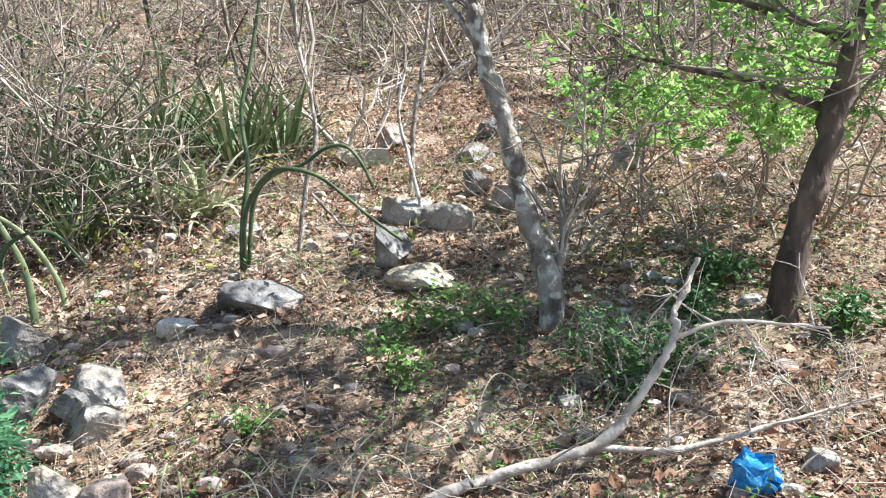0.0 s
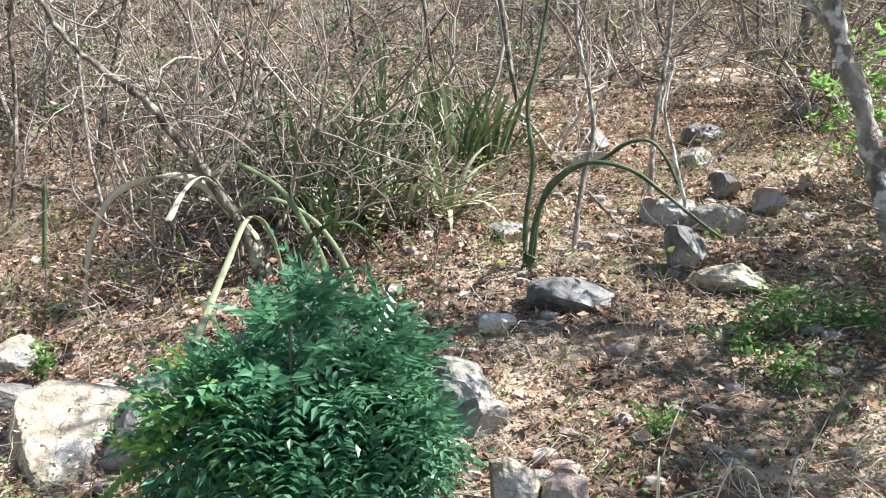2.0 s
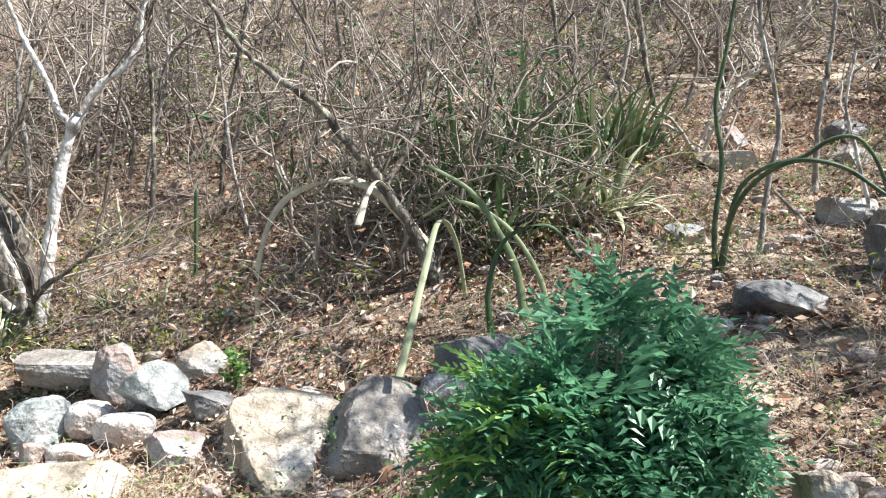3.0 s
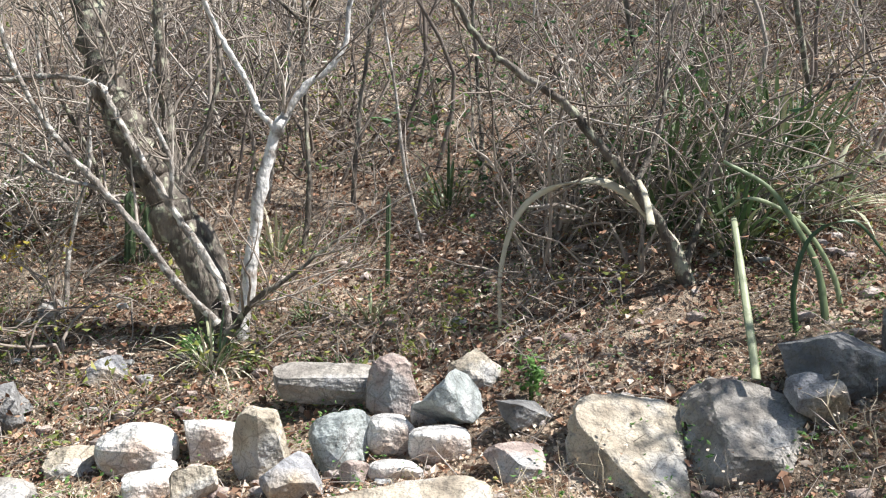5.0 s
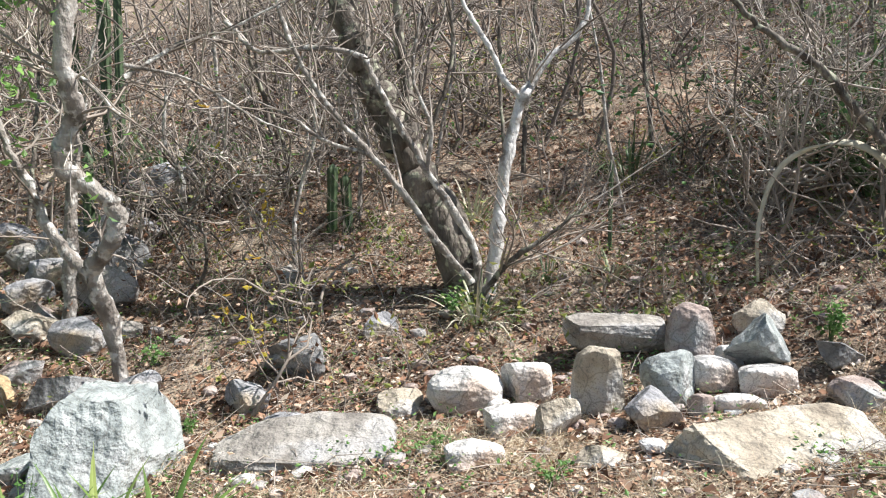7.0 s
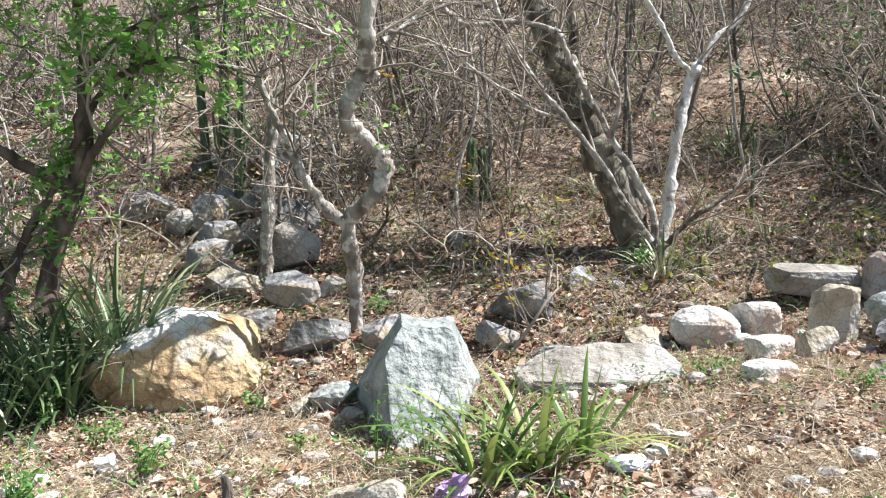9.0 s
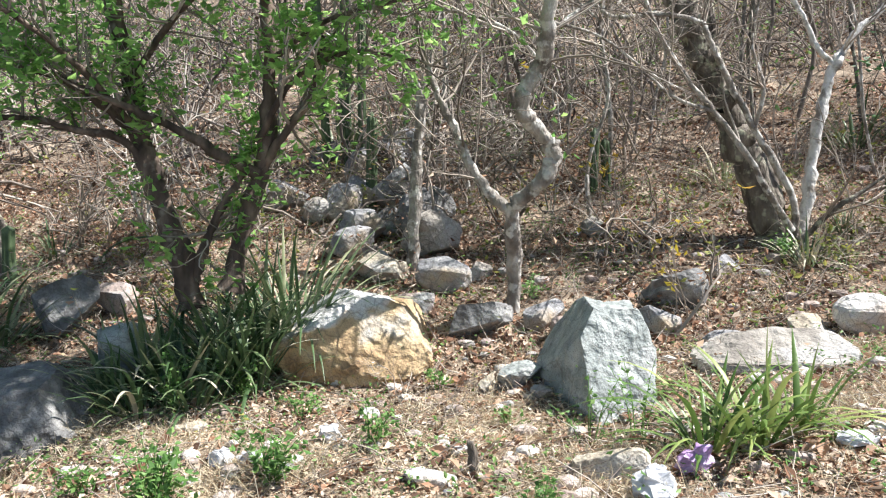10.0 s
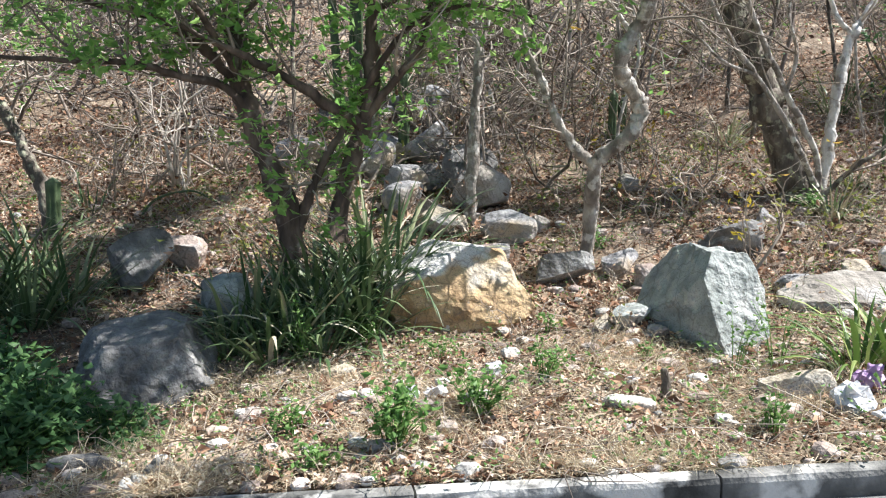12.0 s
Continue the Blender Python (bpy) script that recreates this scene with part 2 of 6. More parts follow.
WOOD_PALE = surface("dead_wood", [(0.3, (0.28, 0.24, 0.20)), (0.5, (0.48, 0.43, 0.38)), (0.7, (0.64, 0.59, 0.53))], 9, 8, 0.85, 0.5, 40, stretch=(1, 1, 0.6))


# ---- terrain shape ----
def ease(a, b, x):
    u = np.clip((np.asarray(x, float) - a) / (b - a), 0, 1)
    return u * u * (3 - 2 * u)


def kerb_y(x):
    """The line of the kerb's front edge, which swings away from the walker past x = -8."""
    v = np.maximum(0, -(np.asarray(x, float) + 7.6))
    return 2.45 + 0.268 * (np.sqrt(v * v + 0.6) - 0.77)


def road_z(x):
    return 0.20 + 0.089 * np.asarray(x, float)


def bank_z(x, y):
    """Height of the bank: level behind the kerb, then a slope up into the brush."""
    x, y = np.asarray(x, float), np.asarray(y, float)
    foot = 6.0 - 2.7 * ease(-7.0, -0.5, x)
    v = np.maximum(0, y - foot)
    z = 0.18 + 0.089 * x + 0.13 + 0.03 * np.maximum(0, np.minimum(y, foot) - 3.4)
    z = z + (0.345 - 0.055 * ease(-5, 0, x)) * (np.sqrt(v * v + 0.25) - 0.5) + 0.02 * np.maximum(0, y - 11) ** 1.5
    z = z - 0.15 * np.exp(-((x + 3.85) / 0.95) ** 2 - ((y - 5.0) / 0.5) ** 2) - 0.14 * np.exp(-((x + 9.85) / 0.8) ** 2 - ((y - 5.05) / 0.5) ** 2)
    z = z - 0.16 * np.exp(-((x + 14.1) / 0.9) ** 2 - ((y - 5.4) / 0.6) ** 2) - 0.09 * np.exp(-((x + 11.5) / 0.8) ** 2 - ((y - 6.1) / 0.45) ** 2)
    far = ease(6, 16, y)
    z = z + far * (0.10 * np.sin(0.9 * x + 0.4 * y) + 0.08 * np.sin(1.7 * y - 0.8 * x))
    return z


def lie(x, y, up=0.0):
    return Vector((x, y, float(bank_z(x, y)) + up))


# ---- mesh helpers ----
class Shape:
    """Vertices and faces gathered from many pieces."""

    def __init__(self):
        self.v, self.f, self.n = [], [], 0

    def add(self, v, f):
        v = np.asarray(v, float)
        self.v.append(v)
        self.f.append(np.asarray(f, int) + self.n)
        self.n += len(v)

    def mesh(self, name, mat, smooth=True):
        me = bpy.data.meshes.new(name)
        v = np.concatenate(self.v)
        me.vertices.add(len(v))
        me.vertices.foreach_set("co", v.astype(np.float32).ravel())
        loops = np.concatenate([a.ravel() for a in self.f])
        sizes = np.concatenate([np.full(len(a), a.shape[1]) for a in self.f])
        me.loops.add(len(loops))
        me.loops.foreach_set("vertex_index", loops.astype(np.int32))
        me.polygons.add(len(sizes))
        me.polygons.foreach_set("loop_start", np.concatenate([[0], np.cumsum(sizes)[:-1]]).astype(np.int32))
        me.polygons.foreach_set("use_smooth", np.full(len(sizes), smooth))
        me.materials.append(mat)
        me.update(calc_edges=True)
        me.validate()
        return me


def part(name, shape, mat, parent, label="", smooth=True):
    ob = new(name, shape.mesh(name, mat, smooth))
    ob.parent = parent
    return tagged(ob, label)


def tube(pts, radii, sides=6, knots=0.0, rng=None, squash=1.0):
    """A tapered, slightly knotty round limb along a line of points."""
    p = np.asarray(pts, float)
    n = len(p)
    r = np.asarray(radii, float)
    t = np.gradient(p, axis=0)
    t /= np.linalg.norm(t, axis=1)[:, None] + 1e-9
    ref = np.array((1.0, 0.13, 0.21)) if abs(t[:, 0]).mean() < 0.8 else np.array((0.1, 1.0, 0.2))
    a = np.cross(t, ref)
    a /= np.linalg.norm(a, axis=1)[:, None] + 1e-9
    b = np.cross(t, a)
    ang = np.linspace(0, 2 * np.pi, sides, endpoint=False)
    rr = np.repeat(r[:, None], sides, 1)
    if knots and rng is not None:
        rr = rr * (1 + knots * rng.uniform(-1, 1, rr.shape))
    v = p[:, None] + rr[..., None] * (squash * np.cos(ang)[None, :, None] * a[:, None] + np.sin(ang)[None, :, None] * b[:, None])
    i = np.arange(n - 1)[:, None] * sides
    j = np.arange(sides)[None]
    k = (j + 1) % sides
    f = np.stack([i + j, i + k, i + sides + k, i + sides + j], -1).reshape(-1, 4)
    return v.reshape(-1, 3), f


def curve_through(pts, steps=5):
    """Points of a smooth line through the given ones (Catmull-Rom)."""
    p = np.asarray(pts, float)
    q = np.vstack([2 * p[0] - p[1], p, 2 * p[-1] - p[-2]])
    out = []
    for i in range(len(p) - 1):
        a, b, c, d = q[i:i + 4]
        for u in np.arange(steps) / steps:
            out.append(0.5 * (2 * b + (c - a) * u + (2 * a - 5 * b + 4 * c - d) * u * u + (3 * b - a - 3 * c + d) * u ** 3))
    return np.array(out + [p[-1]])


def limb_shape(pts, r0, r1, rng, sides=12, steps=6, knots=0.12):
    line = curve_through(pts, steps)
    line[1:-1] += rng.normal(0, r0 * 0.13, line[1:-1].shape)
    u = np.linspace(0, 1, len(line))
    r = r0 + (r1 - r0) * u
    r = r * (1 + 0.10 * np.sin(np.arange(len(line)) * rng.uniform(0.5, 0.9) + rng.uniform(0, 6)))
    r[0] *= 1.3
    s = Shape()
    s.add(*tube(line, r, sides, knots, rng))
    return s, line, r


def sprout(shape, rng, p, way, length, radius, depth, tips, up=0.15, spread=0.7, kids=(2, 4), sides=4, bend=0.16):
    """A bare branch that wanders and forks into finer twigs."""
    n = 5 if depth else 4
    pts, d = [p], np.asarray(way, float)
    for _ in range(n):
        d = d + rng.normal(0, bend, 3) + np.array((0, 0, up * 0.3))
        d /= np.linalg.norm(d)
        pts.append(pts[-1] + d * length / n)
    pts = np.array(pts)
    shape.add(*tube(pts, np.linspace(radius, radius * (0.45 if depth else 0.3), n + 1), sides if depth else 3))
    if depth == 0:
        tips.append((pts[-1], d))
        tips.append((pts[-3], d))
        return
    for _ in range(rng.integers(*kids)):
        i = rng.integers(1, n + 1)
        w = d + rng.normal(0, spread, 3) + np.array((0, 0, up))
        sprout(shape, rng, pts[i], w / np.linalg.norm(w), length * rng.uniform(0.4, 0.75), radius * 0.55, depth - 1, tips, up, spread, kids, sides, bend)
    tips.append((pts[-1], d))


def leaf_cards(shape, rng, centres, size, squash=0.62, droop=0.0):
    """Many small folded leaves, two faces each, at the given points."""
    c = np.asarray(centres, float)
    n = len(c)
    a = rng.normal(0, 1, (n, 3))
    a[:, 2] = a[:, 2] * 0.5 - droop
    a /= np.linalg.norm(a, axis=1)[:, None]
    b = np.cross(a, rng.normal(0, 1, (n, 3)) * 0.5 + np.array((0, 0, 1.0)))
    b /= np.linalg.norm(b, axis=1)[:, None]
    nrm = np.cross(a, b)
    s = (size * rng.uniform(0.6, 1.4, n))[:, None]
    lift = 0.15 * s * nrm
    v = np.stack([c - a * s * 0.1, c + a * s * 0.45 + b * s * squash * 0.5 + lift, c + a * s, c + a * s * 0.45 - b * s * squash * 0.5 + lift], 1)
    i = np.arange(n)[:, None] * 4
    shape.add(v.reshape(-1, 3), np.concatenate([i + np.array([[0, 1, 2]]), i + np.array([[0, 2, 3]])]))


def flat_leaves(shape, rng, xy, size, lift=0.012, tilt=0.35, squash=0.6):
    """Fallen leaves that lie on the bank, tilted and curled."""
    n = len(xy)
    z = bank_z(xy[:, 0], xy[:, 1])
    e = 0.05
    gx = (bank_z(xy[:, 0] + e, xy[:, 1]) - z) / e
    gy = (bank_z(xy[:, 0], xy[:, 1] + e) - z) / e
    nrm = np.stack([-gx, -gy, np.ones(n)], 1) + rng.normal(0, tilt, (n, 3))
    nrm /= np.linalg.norm(nrm, axis=1)[:, None]
    a = np.cross(nrm, rng.normal(0, 1, (n, 3)))
    a /= np.linalg.norm(a, axis=1)[:, None]
    b = np.cross(nrm, a)
    s = (size * rng.uniform(0.5, 1.5, n))[:, None]
    c = np.stack([xy[:, 0], xy[:, 1], z + lift + rng.uniform(0, 0.025, n)], 1)
    curl = nrm * s * rng.uniform(-0.05, 0.3, (n, 1))
    v = np.stack([c - a * s * 0.5, c + b * s * squash * 0.5 + curl, c + a * s * 0.5, c - b * s * squash * 0.5 + curl], 1)
    i = np.arange(n)[:, None] * 4
    shape.add(v.reshape(-1, 3), np.concatenate([i + np.array([[0, 1, 2]]), i + np.array([[0, 2, 3]])]))


_ico = {}


def ico(level):
    if level not in _ico:
        bm = bmesh.new()
        bmesh.ops.create_icosphere(bm, subdivisions=level, radius=1.0)
        bm.verts.ensure_lookup_table()
        _ico[level] = (np.array([v.co[:] for v in bm.verts]), np.array([[v.index for v in f.verts] for f in bm.faces]))
        bm.free()
    return _ico[level]


def stone_points(rng, size, cuts=9, rough=0.03, level=4, sharp=0.78, planes=()):
    """A stone: a ball cut by flat faces, then weathered by fractal relief."""
    v, f = ico(level)
    block = rng.uniform(2.2, 4.0)
    v = v / (np.abs(v) ** block).sum(1)[:, None] ** (1 / block)
    for k in range(cuts + len(planes)):
        n = rng.normal(0, 1, 3)
        d = rng.uniform(sharp - 0.16, sharp + 0.16)
        if k < len(planes):
            n, d = np.array(planes[k][:3], float), planes[k][3]
        n /= np.linalg.norm(n)
        over = v @ n - d
        v -= np.where(over > 0, over, 0)[:, None] * n
    v /= np.abs(v).max(0)
    if level > 2:
        o = Vector(rng.uniform(-50, 50, 3))
        amp = 2.2 * rough
        w = np.array([amp * noise.fractal(Vector(p) * 1.7 + o, 1.0, 2.1, 4) + amp * 0.8 * abs(noise.noise(Vector(p) * 4.1 - o)) + amp * 0.9 * (0.5 - abs(noise.noise(Vector(p) * 2.3 + o * 2))) + amp * 0.45 * noise.noise(Vector(p) * 11.0 + o) for p in v])
        v *= (1 + w)[:, None]
    else:
        v *= rng.uniform(0.9, 1.05, (len(v), 1))
    v /= np.abs(v).max(0)
    return v * np.asarray(size) * 0.5, f


def stone(name, x, y, size, mat, label, turn=0.0, lean=(0, 0), sink=0.2, seed=1, cuts=9, rough=0.02, level=4, category="rock", sharp=0.78, planes=()):
    """One stone that sits in the bank, its foot sunk a little."""
    rng = np.random.default_rng(seed)
    v, f = stone_points(rng, size, cuts, rough, level, sharp, planes)
    s = Shape()
    s.add(v, f)
    ob = new(name, s.mesh(name, mat, False))
    ob.matrix_world = Matrix.Translation(lie(x, y, size[2] * (0.5 - sink))) @ pose(0, 0, 0, lean[0], lean[1], turn)
    return tagged(ob, label, category, "rocks on the bank")


# ---- ground, road and kerb ----
def ground_sheet():
    """One sheet from the kerb to far behind the brush."""
    s = Shape()
    xs = np.concatenate([np.linspace(-140, -21, 14), np.arange(-20, 8.01, 0.14), np.linspace(9, 130, 14)])
    u = np.concatenate([np.arange(0, 10, 0.12), np.geomspace(10, 150, 40)])
    X, U = np.meshgrid(xs, u)
    Y = kerb_y(X) + 0.10 + U
    Z = bank_z(X, Y)
    near = np.exp(-U / 12)
    Z = Z + near * (0.018 * np.sin(7.3 * X + 3.1 * Y) * np.sin(5.7 * Y - 2.2 * X) + 0.012 * np.sin(17 * X + 2) * np.sin(19 * Y))
    Z[0] = 0.18 + 0.089 * X[0] + 0.11
    nx, ny = len(xs), len(u)
    i = (np.arange(ny - 1)[:, None] * nx + np.arange(nx - 1)[None])
    f = np.stack([i, i + 1, i + nx + 1, i + nx], -1).reshape(-1, 4)
    s.add(np.stack([X, Y, Z], -1).reshape(-1, 3), f)
    ob = new("ground", s.mesh("ground", SOIL))
    tagged(ob, "brown stony soil of a dry wooded bank", "ground", kind="structure")


def road_sheet():
    s = Shape()
    xs = np.concatenate([np.linspace(-140, -21, 8), np.arange(-20, 9, 0.5), np.linspace(9, 130, 8)])
    v = np.linspace(0, 1, 12)
    X, V = np.meshgrid(xs, v)
    Y = kerb_y(X) * (1 - V) + (-60) * V
    Z = road_z(X)
    nx = len(xs)
    i = (np.arange(11)[:, None] * nx + np.arange(nx - 1)[None])
    f = np.stack([i, i + nx, i + nx + 1, i + 1], -1).reshape(-1, 4)
    s.add(np.stack([X, Y, Z], -1).reshape(-1, 3), f)
    tagged(new("road", s.mesh("road", ASPHALT)), "pale worn road running downhill past the bank", "road", kind="structure")


def kerb():
    """Kerb stones, each with rounded top edge, butted end to end with a joint."""
    base = tagged(new("kerb"), "weathered grey and white kerb stones beside the road", "kerb", kind="structure")
    rng = np.random.default_rng(5)
    x = -22.0
    while x < 6:
        x1 = x + 1.36
        if not (-14.35 < x + 0.7 < -13.6):
            s = Shape()
            prof = [(0, -0.12), (0, 0.0), (0.003, 0.09), (0.012, 0.117), (0.03, 0.125), (0.095, 0.127), (0.11, 0.12), (0.112, -0.12)]
            rows = []
            for xx in np.linspace(x + 0.006, x1 - 0.006, 9):
                y0 = float(kerb_y(xx))
                wob = rng.normal(0, 0.0025, (len(prof), 2))
                rows.append([(xx, y0 + a + w[0], float(road_z(xx)) + b + w[1]) for (a, b), w in zip(prof, wob)])
            n, m = len(rows), len(prof)
            v = np.array(rows).reshape(-1, 3)
            i = (np.arange(n - 1)[:, None] * m + np.arange(m - 1)[None])
            s.add(v, np.stack([i, i + m, i + m + 1, i + 1], -1).reshape(-1, 4))
            s.f.append(np.arange(m)[None])
            s.f.append((np.arange(m)[::-1] + (n - 1) * m)[None])
            part("kerb_stone", s, CONCRETE, base, smooth=False)
        x = x1


ground_sheet()
road_sheet()
kerb()


# ---- boulders and rocks ----
def boulders():
    stone("boulder", -11.55, 6.88, (1.46, 1.15, 1.14), ROCK_ORANGE, "large ochre boulder with a pale upper part in the leaf litter", 4, (0, 0), 0.38, 11, 3, 0.03, 5, "boulder", 0.9,
          [(0.05, -0.85, 0.42, 0.62), (0.9, -0.2, 0.35, 0.78), (-0.62, -0.05, 0.8, 0.62), (0.25, 0.1, 0.95, 0.74), (-0.3, -0.9, -0.1, 0.8)])
    stone("boulder", -9.74, 5.76, (0.98, 1.30, 1.20), ROCK_BLUE, "upright blue-grey boulder with a smooth pale face", -6, (0, 0), 0.43, 24, 3, 0.026, 5, "boulder", 0.95,
          [(0.22, -0.9, 0.40, 0.66), (-0.80, -0.05, 0.60, 0.70), (-0.88, -0.52, 0.05, 0.66), (0.85, -0.1, 0.45, 0.86), (1.0, -0.3, -0.1, 0.80), (0.1, 0.0, 1.0, 0.9)])
    stone("boulder", -14.02, 6.12, (1.02, 0.95, 1.0), ROCK_DARK, "rounded dark grey boulder with pale lichen patches in shade", 6, (0, 0), 0.44, 35, 2, 0.03, 5, "boulder", 1.05,
          [(-0.12, -0.2, 1.0, 0.78), (0.8, -0.3, 0.5, 0.90), (-0.85, -0.3, 0.45, 0.92), (0.05, -1.0, 0.25, 0.80)])
    stone("boulder", -4.06, 5.55, (0.80, 0.95, 0.86), ROCK_TAN, "pale tan boulder with a flat top in the rock row", 4, (0, 6), 0.60, 42, 3, 0.03, 5, "boulder", 0.9,
          [(0.0, -0.55, 0.83, 0.46), (0.9, -0.35, 0.15, 0.74), (-0.75, -0.6, 0.0, 0.70)])
    stone("boulder", -3.36, 5.50, (0.98, 0.80, 0.64), ROCK_DULL, "broad grey and tan boulder beside the tan one", -8, (0, 0), 0.58, 47, 3, 0.03, 5, "boulder", 0.9,
          [(0.1, -0.6, 0.8, 0.55), (-0.8, -0.3, 0.3, 0.72), (0.7, -0.6, 0.3, 0.68)])
    stone("boulder", -2.75, 5.65, (0.75, 0.55, 0.45), ROCK_DARK, "dark brown boulder behind the green bush", 10, (0, 0), 0.2, 52, 6, 0.022, 4, "boulder")
    stone("rock_slab", -5.50, 5.00, (1.40, 1.05, 0.52), ROCK_TAN, "long flat cream slab of rock at the front of the pile", 6, (0, 0), 0.58, 61, 3, 0.026, 5, "rock slab", 0.9,
          [(0.0, -0.6, 0.8, 0.52), (0.95, -0.2, 0.2, 0.82), (-0.9, -0.3, 0.2, 0.84)])
    stone("rock_slab", -8.38, 5.85, (1.25, 0.66, 0.46), ROCK_DULL, "long low grey and tan slab of rock half buried in litter", -4, (0, 0), 0.42, 66, 4, 0.03, 5, "rock slab", 0.85,
          [(0.0, -0.5, 0.85, 0.55), (-0.6, -0.2, 0.75, 0.72)])
    stone("rock_slab", -6.02, 6.85, (0.90, 0.46, 0.32), ROCK_DULL, "flat grey slab resting on the rock pile", -3, (0, 2), -0.10, 71, 2, 0.022, 5, "rock slab", 0.95,
          [(0, -0.25, 0.95, 0.62), (0, -0.85, -0.5, 0.62), (0.95, -0.1, 0.15, 0.80), (-0.95, -0.15, -0.1, 0.78), (0.2, -0.95, 0.1, 0.7)])
    stone("rock", -7.28, 6.40, (0.58, 0.42, 0.38), ROCK_WHITE, "smooth rounded white rock on dry leaf litter", -4, (0, 0), 0.18, 85, 1, 0.02, 4, "rock", 1.02, [(-0.4, -0.4, 0.8, 0.86), (0.6, -0.3, 0.6, 0.9)])
